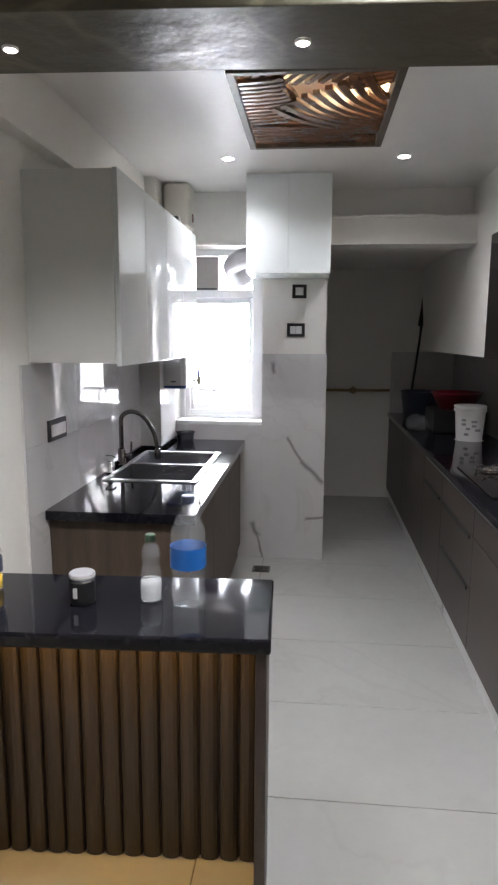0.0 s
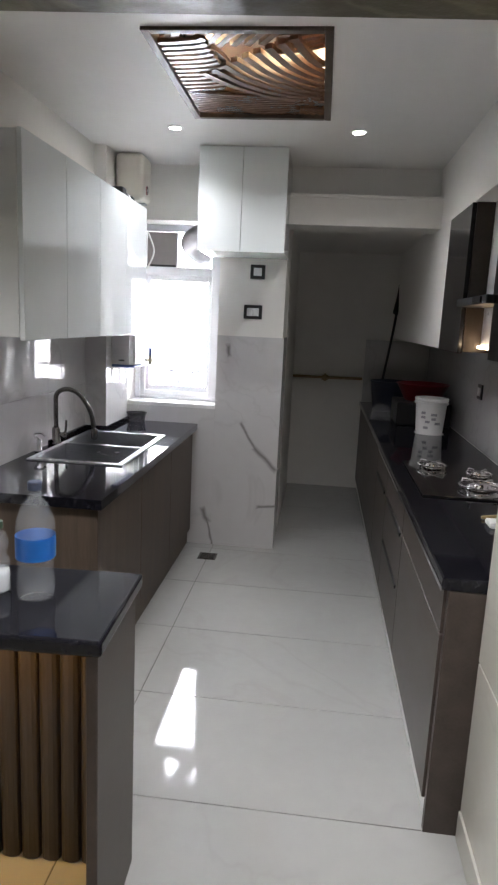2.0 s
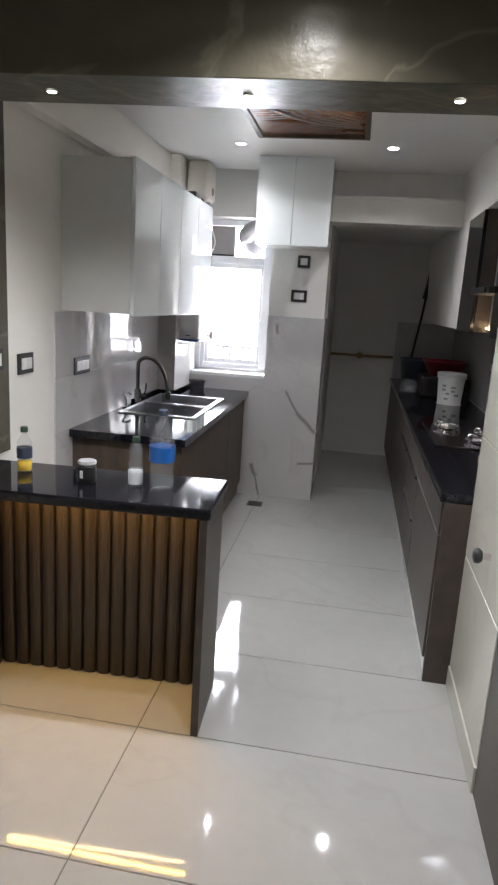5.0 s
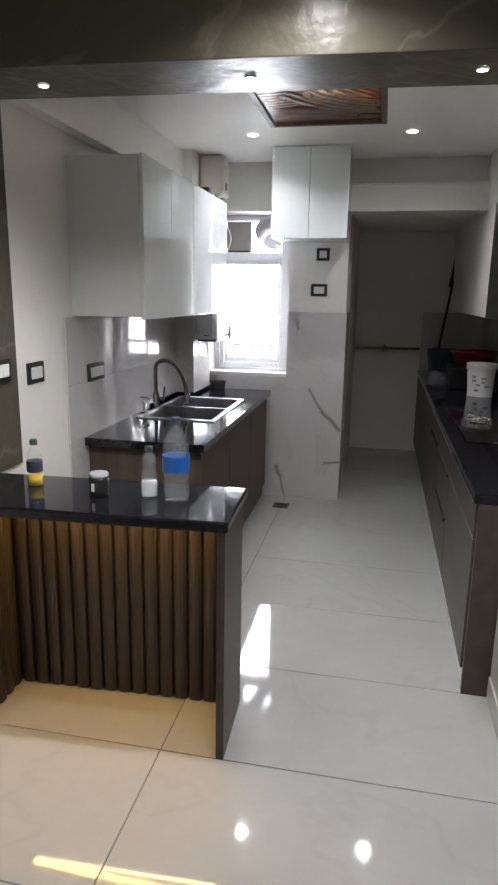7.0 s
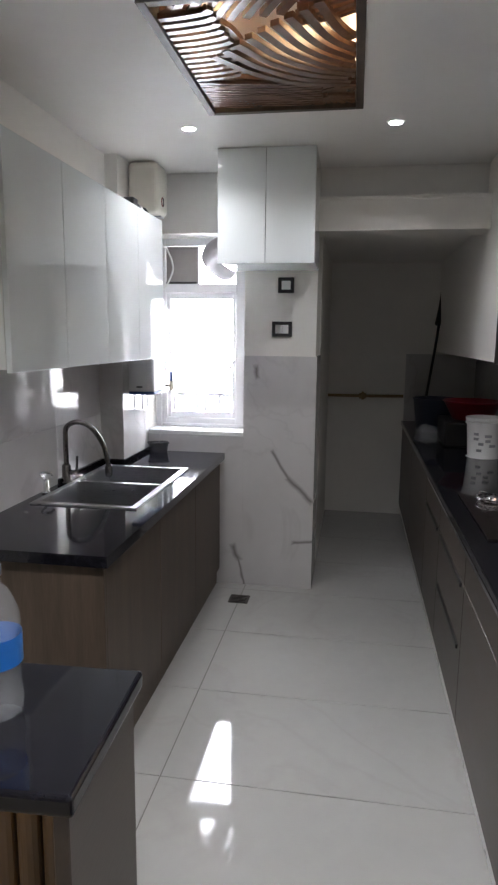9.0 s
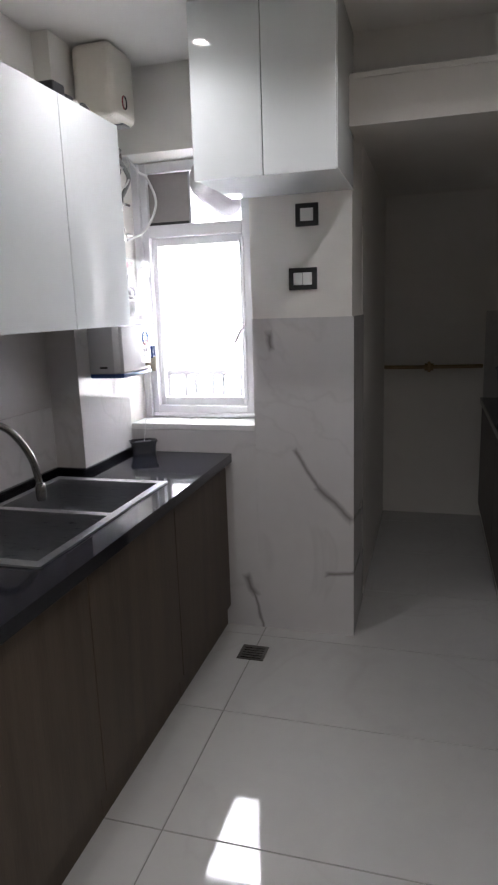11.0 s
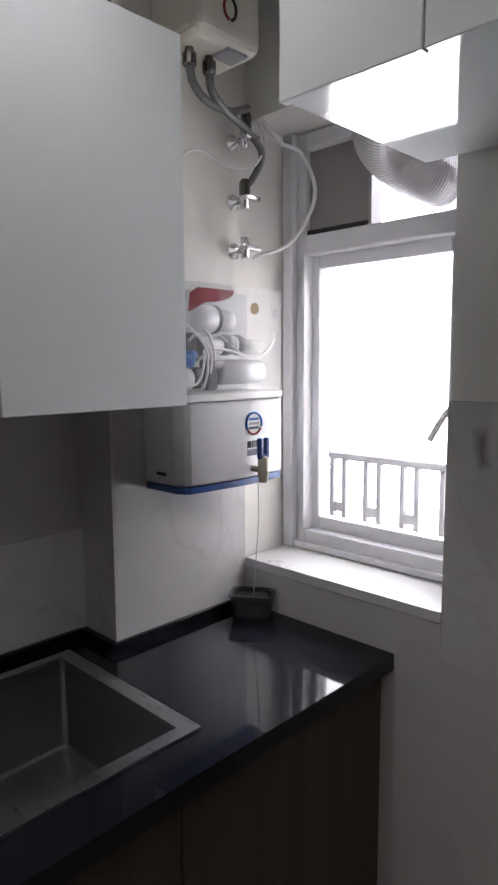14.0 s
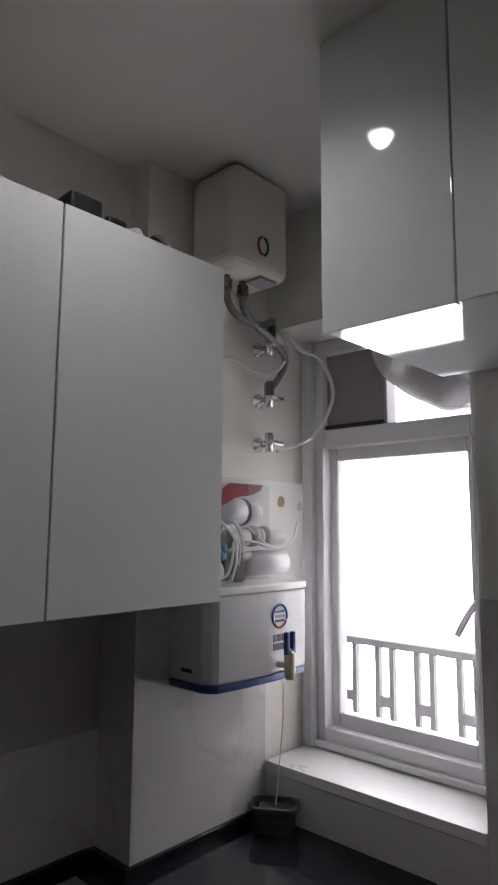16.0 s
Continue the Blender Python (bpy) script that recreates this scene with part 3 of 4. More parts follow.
# ---- water heater, purifier and their pipes ----
hw = thing("water_heater", (-0.56, 4.7, 2.235), "white box water heater fixed to the wall under the ceiling", "water heater")
part("body", box(-0.646, -0.475, 4.592, 4.80, 2.235, 2.505, 0.03, 4), HEATERWHITE, hw, smooth=False)
for k in range(2):
    arc = [(-0.4745, 4.69 + 0.018 * math.cos(radians(a)), 2.305 + 0.024 * math.sin(radians(a))) for a in range(100 + 180 * k, 261 + 180 * k, 40)]
    part("dial", tube(arc, 0.0035, 8, 4), (BLACK, RED)[k == 0], hw, "split ring dial", smooth=True)
part("base_plate", box(-0.545, -0.49, 4.70, 4.76, 2.229, 2.236), GREYPLASTIC, hw, "grey rating plate")
for y in (4.64, 4.70):
    part("pipe_stub", lathe([(0.012, -0.04), (0.016, -0.036), (0.016, -0.012), (0.010, -0.01), (0.010, 0.01)], (-0.555, y, 2.235), 12), GUNMETAL, hw)
HOSES = ([(-0.555, 4.64, 2.20), (-0.557, 4.652, 2.165), (-0.565, 4.70, 2.142), (-0.58, 4.79, 2.145), (-0.60, 4.875, 2.18)],
         [(-0.555, 4.70, 2.20), (-0.558, 4.71, 2.165), (-0.57, 4.765, 2.138), (-0.58, 4.85, 2.115), (-0.58, 4.905, 2.07), (-0.60, 4.89, 2.01), (-0.61, 4.87, 1.985)])
for pts in HOSES:
    whole("braided_hose", tube(pts, 0.0095, 10, 8), HOSE, pts[0], "grey braided water hose hanging in a bend", "hose", smooth=True, group="braided hoses")
for x, y, z in ((-0.605, 4.872, 2.15), (-0.61, 4.87, 1.985)):
    whole("hose_nut", lathe([(0.008, -0.022), (0.014, -0.018), (0.014, 0.014), (0.009, 0.022)], (x, y, z), 8), GUNMETAL, (x, y, z), "dark hexagonal nut at the end of a hose", "nut", group="hose nuts")
whole("white_tube", tube([(-0.645, 4.66, 2.02), (-0.62, 4.72, 2.05), (-0.60, 4.80, 2.02), (-0.585, 4.87, 2.03), (-0.575, 4.91, 2.09), (-0.58, 4.89, 2.15)], 0.004, 8, 8), PLASTIC, (-0.645, 4.66, 2.02), "thin white plastic water tube sagging between valves", "tube", smooth=True)
for z in (2.105, 1.955, 1.83):
    v = thing("angle_valve", (-0.635, 4.87, z), "small chrome angle valve on the wall", "valve", "angle valves")
    part("flange", lathe([(0.022, 0), (0.022, 0.004), (0.01, 0.01), (0.01, 0.045)], (-0.6545, 4.87, z), 16, axis="X"), CHROME, v, smooth=True)
    part("body", lathe([(0.012, -0.022), (0.012, 0.03)], (-0.61, 4.87, z), 12), CHROME, v, smooth=True)
    part("knob", box(-0.60, -0.575, 4.845, 4.895, z - 0.006, z + 0.006, 0.003), CHROME, v)
whole("white_tube", tube([(-0.61, 4.87, 2.13), (-0.58, 4.90, 2.15), (-0.55, 4.94, 2.10), (-0.55, 5.03, 2.09), (-0.52, 5.05, 1.98), (-0.56, 5.0, 1.86), (-0.60, 4.89, 1.81)], 0.0055, 8, 10), PLASTIC, (-0.61, 4.87, 1.81), "thin white plastic water tube in a wide loop", "tube", smooth=True)

wp = thing("water_purifier", (-0.57, 4.73, 1.24), "wall-hung water purifier with white tank and clear cover", "water purifier")
def shell(z0, z1, grow=0.0, x_back=-0.646, bev=0.008):
    """An upright body with a gently bowed front and rounded corners."""
    out = bmesh.new()
    plan = [(x_back, 4.555 - grow), (-0.535 + grow, 4.555 - grow), (-0.512 + grow, 4.566 - grow)]
    plan += [(-0.503 + grow + 0.012 * math.sin(math.pi * k / 10), 4.58 + 0.31 * k / 10) for k in range(11)]
    plan += [(-0.512 + grow, 4.901 + grow), (-0.535 + grow, 4.912 + grow), (x_back, 4.912 + grow)]
    low, high = [out.verts.new((x, y, z0)) for x, y in plan], [out.verts.new((x, y, z1)) for x, y in plan]
    for i in range(len(plan)):
        j = (i + 1) % len(plan)
        out.faces.new((low[i], low[j], high[j], high[i]))
    rims = [out.faces.new(low[::-1]), out.faces.new(high)]
    bmesh.ops.recalc_face_normals(out, faces=out.faces)
    bmesh.ops.bevel(out, geom=list({e for f in rims for e in f.edges}), offset=bev, segments=3, affect="EDGES", profile=0.5)
    return out


part("tank", shell(1.25, 1.445), LILAC, wp, "pale grey-white water tank")
part("collar", shell(1.4455, 1.462, 0.003, bev=0.004), PLASTIC, wp, "white band between tank and cover")
part("base_strip", shell(1.232, 1.2495, -0.002, bev=0.004), NAVY, wp, "blue base strip")
part("back_plate", box(-0.646, -0.632, 4.57, 4.90, 1.4625, 1.715, 0.004), LILAC, wp)
cov = part("cover", shell(1.4625, 1.717, 0.0, -0.631), COVER, wp, "clear plastic front cover")
cov.visible_shadow = False
def canister(name, y0, y1, z, rr, mat, x=-0.545, label=""):
    ln = y1 - y0
    part(name, lathe([(rr * 0.7, 0), (rr, 0.006), (rr, ln - 0.006), (rr * 0.7, ln)], (x, y0, z), 18, axis="Y"), mat, wp, label, smooth=True)


canister("filter", 4.60, 4.69, 1.638, 0.032, LILAC)
canister("end_cap", 4.69, 4.70, 1.638, 0.034, GREYPLASTIC)
canister("filter", 4.70, 4.75, 1.636, 0.026, PLASTIC)
canister("end_cap", 4.625, 4.65, 1.575, 0.027, BLACK, label="dark housing cap")
canister("filter", 4.65, 4.715, 1.575, 0.021, PLASTIC)
canister("membrane_sleeve", 4.715, 4.745, 1.578, 0.026, GREYPLASTIC)
canister("filter", 4.745, 4.765, 1.578, 0.022, PLASTIC)
canister("membrane_sleeve", 4.765, 4.785, 1.578, 0.026, GREYPLASTIC)
canister("filter", 4.785, 4.85, 1.575, 0.019, PLASTIC)
canister("filter", 4.70, 4.85, 1.512, 0.031, LILAC)
canister("motor", 4.572, 4.615, 1.497, 0.026, PLASTIC, label="white pump motor")
part("pump", box(-0.60, -0.53, 4.575, 4.64, 1.535, 1.605, 0.012), BLACK, wp, "black pump inside the cover")
part("valve_block", box(-0.56, -0.525, 4.655, 4.69, 1.47, 1.545, 0.008), BLACK, wp)
part("valve_block", box(-0.565, -0.525, 4.615, 4.64, 1.475, 1.525, 0.006), BLACK, wp)
for y, z in ((4.585, 1.545), (4.603, 1.553), (4.596, 1.535)):
    part("connector", lathe([(0.008, 0), (0.011, 0.004), (0.011, 0.02), (0.006, 0.026)], (-0.535, y, z), 10, axis="X"), BLUE, wp, "blue push-in connector", smooth=True)
for y in (4.675, 4.69):
    part("fitting", lathe([(0.008, 0), (0.012, 0.004), (0.012, 0.02), (0.007, 0.028)], (-0.535, y, 1.53), 12, axis="Y"), PLASTIC, wp, smooth=True)
for pts in ([(-0.525, 4.575, 1.63), (-0.517, 4.60, 1.61), (-0.515, 4.64, 1.57), (-0.518, 4.648, 1.52), (-0.53, 4.645, 1.475)],
            [(-0.53, 4.60, 1.585), (-0.518, 4.62, 1.60), (-0.518, 4.66, 1.555), (-0.53, 4.665, 1.50)],
            [(-0.53, 4.70, 1.60), (-0.515, 4.76, 1.555), (-0.515, 4.82, 1.55), (-0.52, 4.87, 1.58), (-0.53, 4.895, 1.615)],
            [(-0.53, 4.655, 1.57), (-0.515, 4.72, 1.563), (-0.515, 4.79, 1.545), (-0.52, 4.86, 1.565), (-0.53, 4.895, 1.595)],
            [(-0.53, 4.58, 1.48), (-0.52, 4.62, 1.49), (-0.52, 4.64, 1.55), (-0.53, 4.63, 1.60)]):
    part("inner_tube", tube(pts, 0.0032, 8, 6), PLASTIC, wp, smooth=True)
part("small_seal", lathe([(0.012, 0), (0.012, 0.001)], (-0.5015, 4.87, 1.655), 16, axis="X"), GREYPLASTIC, wp)
part("inner_tube", tube([(-0.54, 4.60, 1.64), (-0.525, 4.66, 1.60), (-0.53, 4.68, 1.52), (-0.54, 4.64, 1.47)], 0.004, 8, 6), PLASTIC, wp, smooth=True)
em = bmesh.new()
ring = [em.verts.new((-0.4955 + 0.02 * min(0, y - 4.62), y, z)) for y, z in ((4.572, 1.648), (4.578, 1.69), (4.60, 1.703), (4.715, 1.703), (4.705, 1.688), (4.67, 1.676), (4.62, 1.670), (4.59, 1.655))]
em.faces.new(ring)
lifted = bmesh.ops.extrude_face_region(em, geom=list(em.faces))["geom"]
bmesh.ops.translate(em, verts=[g for g in lifted if isinstance(g, bmesh.types.BMVert)], vec=(0.0015, 0, 0))
bmesh.ops.recalc_face_normals(em, faces=em.faces)
part("red_emblem", em, RED, wp, "dark red printed flash")
part("seal_sticker", lathe([(0.014, 0), (0.014, 0.001)], (-0.4915, 4.78, 1.665), 18, axis="X"), BRASS, wp)
part("round_emblem", lathe([(0.03, 0), (0.03, 0.0012)], (-0.4918, 4.775, 1.385), 28, axis="X"), PLASTIC, wp, "white disc of the printed emblem")
for k, mt in ((0, BLUE), (1, RED)):
    arc = [(-0.4902, 4.775 + 0.027 * math.cos(radians(a)), 1.385 + 0.027 * math.sin(radians(a))) for a in range((-20, 215)[k], (216, 331)[k], 23)]
    part("emblem_ring", tube(arc, 0.0032, 6, 4), mt, wp, ("blue printed arc", "red printed arc")[k], smooth=True)
for k in range(3):
    part("emblem_bar", box(-0.4906, -0.4896, 4.758, 4.792, 1.371 + k * 0.011, 1.377 + k * 0.011), (DULLBLUE, GREYPLASTIC, BLUE)[k], wp)
part("print_bar", box(-0.492, -0.4905, 4.752, 4.797, 1.305, 1.321), DULLBLUE, wp)
part("side_print", box(-0.60, -0.565, 4.5535, 4.556, 1.272, 1.28), BLACK, wp)
part("drain_tube", tube([(-0.50, 4.80, 1.235), (-0.51, 4.81, 1.12), (-0.54, 4.83, 1.0), (-0.56, 4.842, 0.91)], 0.0014, 6, 6), PLASTIC, wp, smooth=True)
for k in range(3):
    part("print_bar", box(-0.492, -0.4905, 4.752 + k * 0.016, 4.765 + k * 0.016, 1.325, 1.342), BLACK, wp)
sp = lathe([(0.008, 0), (0.008, 0.04)], (-0.497, 4.77, 1.272), 12, axis="X")
sp = lathe([(0.010, -0.03), (0.014, -0.01), (0.014, 0.03), (0.008, 0.035)], (-0.455, 4.77, 1.272), 14, bm=sp)
t2 = part("spigot", sp, BEIGE, wp, smooth=True)
lev = box(-0.461, -0.449, 4.753, 4.765, 1.307, 1.352, 0.003)
lev = box(-0.461, -0.449, 4.775, 4.787, 1.307, 1.352, 0.003, bm=lev)
lev = box(-0.461, -0.449, 4.753, 4.787, 1.300, 1.312, 0.003, bm=lev)
part("lever", lev, NAVY, t2, "dark blue tap lever")

duct = thing("exhaust_duct", (-0.2, 4.95, 1.95), "crinkled silver flexible exhaust duct through the transom", "duct")
part("hose", tube([(0.03, 4.72, 2.09), (-0.09, 4.79, 2.085), (-0.19, 4.87, 2.07), (-0.25, 4.96, 2.04), (-0.24, 5.05, 2.005), (-0.215, 5.12, 1.985), (-0.205, 5.17, 1.98)], 0.064, 26, 20, ridge=0.010), FOIL, duct, smooth=False)
part("clamp", lathe([(0.0665, 0), (0.0675, 0.008), (0.0665, 0.016)], (-0.211, 5.145, 1.983), 26, axis="Y"), GREYPLASTIC, duct, "dark clamp ring")
part("outlet", tube([(-0.205, 5.166, 1.98), (-0.19, 5.22, 1.977), (-0.175, 5.28, 1.975)], 0.06, 26, 10, ridge=0.012), FOIL, duct, smooth=False)

# ---- switches ----
def switch(loc, facing, size, keys, label):
    """A black-framed plate; facing y: on a wall seen from the front, facing x: on the left wall."""
    x, y, z = loc
    w, h = size
    s = thing("switch_plate", loc, label, "switch", "black switch plates")

    def slab(u0, u1, v0, v1, d0, d1):
        if facing == "y":
            return box(x + u0, x + u1, y - d1, y - d0, z + v0, z + v1, 0.0015, 1)
        if facing == "x":
            return box(x + d0, x + d1, y + u0, y + u1, z + v0, z + v1, 0.0015, 1)
        return box(x - d1, x - d0, y + u0, y + u1, z + v0, z + v1, 0.0015, 1)
    part("frame", slab(-w / 2, w / 2, -h / 2, h / 2, 0, 0.010), BLACK, s)
    kw = (w - 0.04) / keys
    for k in range(keys):
        part("key", slab(-w / 2 + 0.02 + k * kw + 0.001, -w / 2 + 0.02 + (k + 1) * kw - 0.001, -h / 2 + 0.02, h / 2 - 0.02, 0.010, 0.015), PLASTIC, s, "white rocker key")


switch((0.208, 4.909, 1.866), "y", (0.095, 0.09), 1, "black-framed single socket on the white column")
switch((0.188, 4.909, 1.611), "y", (0.12, 0.09), 2, "black-framed double switch on the white column")
switch((LEFT, 2.531, 1.228), "x", (0.13, 0.09), 2, "black-framed double switch on the white wall")
switch((LEFT + 0.01, 3.111, 1.17), "x", (0.19, 0.09), 3, "wide black-framed socket on the tiled wall")
switch((LEFT + 0.018, 2.246, 1.266), "x", (0.13, 0.09), 2, "black-framed switch on the dark wall panel")
switch((RIGHT - 0.01, 4.72, 1.19), "-x", (0.10, 0.09), 1, "black-framed socket above the cooking counter")

# ---- breakfast counter ----
PT = 2.5
pen = thing("breakfast_counter", (-0.24, 2.05, 0), "breakfast counter faced with fluted walnut slats under black granite", "counter", turn=PT)
part("worktop", box(-0.785, 0.215, 1.853, 2.24, 0.832, 0.87, 0.008, 3), GRANITE, pen, "polished black granite top with rounded edges")
part("end_panel", box(0.178, 0.205, 1.862, 2.20, 0, 0.831, 0.002, 1), WOODH, pen, "grey-brown laminate end panel")
part("back_panel", box(-0.785, 0.177, 2.19, 2.208, 0, 0.831), WOODH, pen)
part("return_panel", box(-0.785, -0.72, 1.88, 2.188, 0, 0.831), WOODH, pen)


def slat_mesh(x0, x1, y_back, depth, z0, z1):
    bm = bmesh.new()
    prof = [(x0, y_back)] + [(x0 + (x1 - x0) * (0.5 - 0.5 * math.cos(math.pi * k / 6)), y_back - depth * (0.45 + 0.55 * math.sin(math.pi * k / 6))) for k in range(7)] + [(x1, y_back)]
    lo, hi = [bm.verts.new((x, y, z0)) for x, y in prof], [bm.verts.new((x, y, z1)) for x, y in prof]
    for i in range(len(prof)):
        j = (i + 1) % len(prof)
        bm.faces.new((lo[i], lo[j], hi[j], hi[i]))
    bm.faces.new(lo[::-1])
    bm.faces.new(hi)
    bmesh.ops.recalc_face_normals(bm, faces=bm.faces)
    return bm


for k in range(15):
    x0 = -0.70 + k * 0.0585
    part("slat", slat_mesh(x0 + 0.003, x0 + 0.0555, 2.1895, 0.024, 0.004, 0.83), SLAT, pen)
for k in range(5):
    y0 = 1.885 + k * 0.0585
    q = slat_mesh(y0 + 0.003, y0 + 0.0555, 0.72, 0.022, 0.004, 0.83)
    bmesh.ops.transform(q, matrix=Matrix(((0, -1, 0, 0), (1, 0, 0, 0), (0, 0, 1, 0), (0, 0, 0, 1))), verts=q.verts)
    part("slat", q, SLAT, pen)
part("led_strip", box(-0.66, 0.17, 2.12, 2.13, 0.8265, 0.8315), STRIPGLOW, pen, "amber light strip under the top")


def bottle(name, loc, prof, cap, caps, label, band=None, fill=None):
    b = thing(name, loc, label, "bottle", "bottles on the counter")
    body = part("body", lathe(prof, loc, 28), PET, b, smooth=True)
    body.visible_shadow = False
    h = prof[-1][1]
    part("cap", lathe([(cap, 0), (cap, caps[1] * 0.9), (cap * 0.9, caps[1])], (loc[0], loc[1], loc[2] + h - 0.004), 20), caps[0], b)
    if band:
        z0, z1, r, m = band
        part("label", lathe([(r, z0), (r, z1)], loc, 28, cap=False), m, b, smooth=True)
    if fill:
        part("contents", lathe(fill[0], loc, 24), fill[1], b, smooth=True)
    return b


ZT = 0.8705
bottle("water_bottle", (-0.005, 2.06, ZT), [(0.03, 0), (0.042, 0.006), (0.046, 0.03), (0.041, 0.07), (0.043, 0.085), (0.043, 0.16), (0.046, 0.175), (0.044, 0.20), (0.03, 0.235), (0.0145, 0.255), (0.0145, 0.275)],
       0.0165, (DULLBLUE, 0.02), "large clear water bottle with a blue label and dark cap", (0.105, 0.16, 0.0472, BLUE))
bottle("water_bottle", (-0.107, 2.07, ZT), [(0.022, 0), (0.029, 0.005), (0.030, 0.05), (0.027, 0.066), (0.029, 0.075), (0.026, 0.088), (0.019, 0.1), (0.025, 0.118), (0.026, 0.132), (0.02, 0.15), (0.012, 0.16), (0.012, 0.168)],
       0.014, (DULLGREEN, 0.018), "small pinched clear bottle with a green cap", None, ([(0.02, 0.004), (0.0275, 0.007), (0.028, 0.048), (0.026, 0.06)], WATER))
bottle("oil_bottle", (-0.556, 2.09, ZT), [(0.024, 0), (0.028, 0.004), (0.028, 0.11), (0.022, 0.128), (0.011, 0.145), (0.011, 0.158)],
       0.0135, (DULLGREEN, 0.02), "small bottle of yellow oil with a dark label and green cap", (0.055, 0.095, 0.0288, DULLBLUE), ([(0.02, 0.004), (0.0262, 0.006), (0.0262, 0.042), (0.001, 0.043)], OIL))
jar = thing("spice_jar", (-0.283, 2.04, ZT), "small black jar with a grey lid and white print", "jar")
part("body", lathe([(0.03, 0), (0.033, 0.004), (0.033, 0.07)], (-0.283, 2.04, ZT), 26), BLACK, jar, smooth=True)
part("label", lathe([(0.0336, 0.012), (0.0336, 0.062)], (-0.283, 2.04, ZT), 26, cap=False), BLACK, jar, "black label", smooth=True)
part("print_bar", box(-0.296, -0.285, 2.0048, 2.0075, ZT + 0.022, ZT + 0.05), PLASTIC, jar)
part("lid", lathe([(0.0338, 0.07), (0.0338, 0.08), (0.031, 0.083)], (-0.283, 2.04, ZT), 26), GREYPLASTIC, jar, "grey screw lid")
part("lid_edge", lathe([(0.0342, 0.074), (0.0342, 0.079)], (-0.283, 2.04, ZT), 26, cap=False), PLASTIC, jar, "white lid edge", smooth=True)

whole("wall_panel", box(LEFT, LEFT + 0.018, 0.6, 2.37, 0.872, 2.28, 0.002), DARKSTONE, (LEFT, 2.3, 0.872), "dark stone-look panel on the white wall", "panel")

# ---- cooking counter ----
for y0, y1, fr, hn in ((2.495, 3.42, [(0.10, 0.655), (0.66, 0.80)], []), (3.42, 4.15, [(0.10, 0.405), (0.41, 0.655), (0.66, 0.80)], [(0.10, 0.405), (0.41, 0.655)]),
                       (4.15, 4.75, [(0.10, 0.655), (0.66, 0.80)], [(0.10, 0.655)]), (4.75, 5.75, [(0.10, 0.80)], []), (5.75, 6.79, [(0.10, 0.80)], [])):
    base_unit("base_cabinet", 1.056, RIGHT - 0.012, y0, y1, -1, 0.809, fr, "grey-brown laminate base cabinet under the cooking counter", WOODH, PLASTIC, hn)
whole("end_panel", box(1.064, 1.36, 2.466, 2.4935, 0, 0.809, 0.002), WOODH, (1.2, 2.48, 0), "dark laminate end panel of the cooking counter", "panel")
whole("worktop", box(1.042, RIGHT - 0.0105, 2.463, 6.788, 0.81, 0.85, 0.006, 2), GRANITE, (1.35, 4.6, 0.81), "long polished black granite worktop", "worktop")
whole("edge_strip", box(1.040, 1.0415, 2.464, 4.6, 0.808, 0.822), CHROME, (1.04, 3.5, 0.81), "thin bright metal strip along the counter edge", "trim")

stove = thing("gas_stove", (1.34, 3.75, 0.85), "black glass gas stove with chrome pan supports", "stove")
part("glass_top", box(1.12, 1.56, 3.38, 4.10, 0.8505, 0.8575, 0.003), DARKGLASS, stove)
for x, y, r in ((1.25, 3.94, 0.065), (1.40, 3.55, 0.085), (1.45, 3.80, 0.055)):
    bu = part("burner", lathe([(r * 0.75, 0), (r * 0.75, 0.012), (r * 0.5, 0.014), (r * 0.5, 0.024), (r * 0.25, 0.027)], (x, y, 0.8577), 22), CHROME, stove, smooth=True)
    part("pan_ring", lathe([(r * 1.15, 0.016), (r * 1.15, 0.022), (r * 1.02, 0.022), (r * 1.02, 0.016), (r * 1.15, 0.016)], (x, y, 0.8577), 26, cap=False), CHROME, bu)
    for k in range(4):
        a = math.pi / 4 + k * math.pi / 2
        c, s_ = math.cos(a), math.sin(a)
        part("prong", tube([(x + c * r * 1.12, y + s_ * r * 1.12, 0.858), (x + c * r * 1.08, y + s_ * r * 1.08, 0.889), (x + c * r * 0.5, y + s_ * r * 0.5, 0.891)], 0.004, 6, 4), CHROME, bu)
pk = whole("white_packet", box(1.30, 1.42, 2.98, 3.06, 0.8505, 0.872, 0.008), PLASTIC, (1.36, 3.02, 0.85), "small white packet forgotten on the black counter", "packet")
sp2 = thing("spatula", (1.36, 3.14, 0.85), "orange-handled spatula lying on the counter", "spatula")
part("handle", tube([(1.30, 3.10, 0.858), (1.38, 3.13, 0.860), (1.44, 3.15, 0.858)], 0.007, 8, 4), BRASS, sp2, smooth=True)
part("blade", box(1.44, 1.53, 3.12, 3.18, 0.8505, 0.855, 0.001, 1), STEEL, sp2)

# dark glass wall cabinets and cooker hood
for y0, y1 in ((3.86, 4.375), (2.74, 3.285)):
    u = thing("wall_cabinet", (1.47, (y0 + y1) / 2, 1.455), "dark glass-fronted wall cabinet beside the cooker hood", "cabinet", "dark wall cabinets")
    part("body", box(1.32, RIGHT - 0.002, y0, y1, 1.455, 2.143, 0.001, 1), WOODH, u)
    part("door", box(1.298, 1.3185, y0 + 0.001, y1 - 0.001, 1.448, 2.14, 0.002, 1), DARKGLASS, u, "dark tinted glass door")
hood = thing("cooker_hood", (1.47, 3.57, 1.55), "black cooker hood with a steel chimney", "cooker hood")
part("canopy", box(1.27, RIGHT - 0.002, 3.29, 3.855, 1.665, 1.70, 0.004), BLACK, hood)
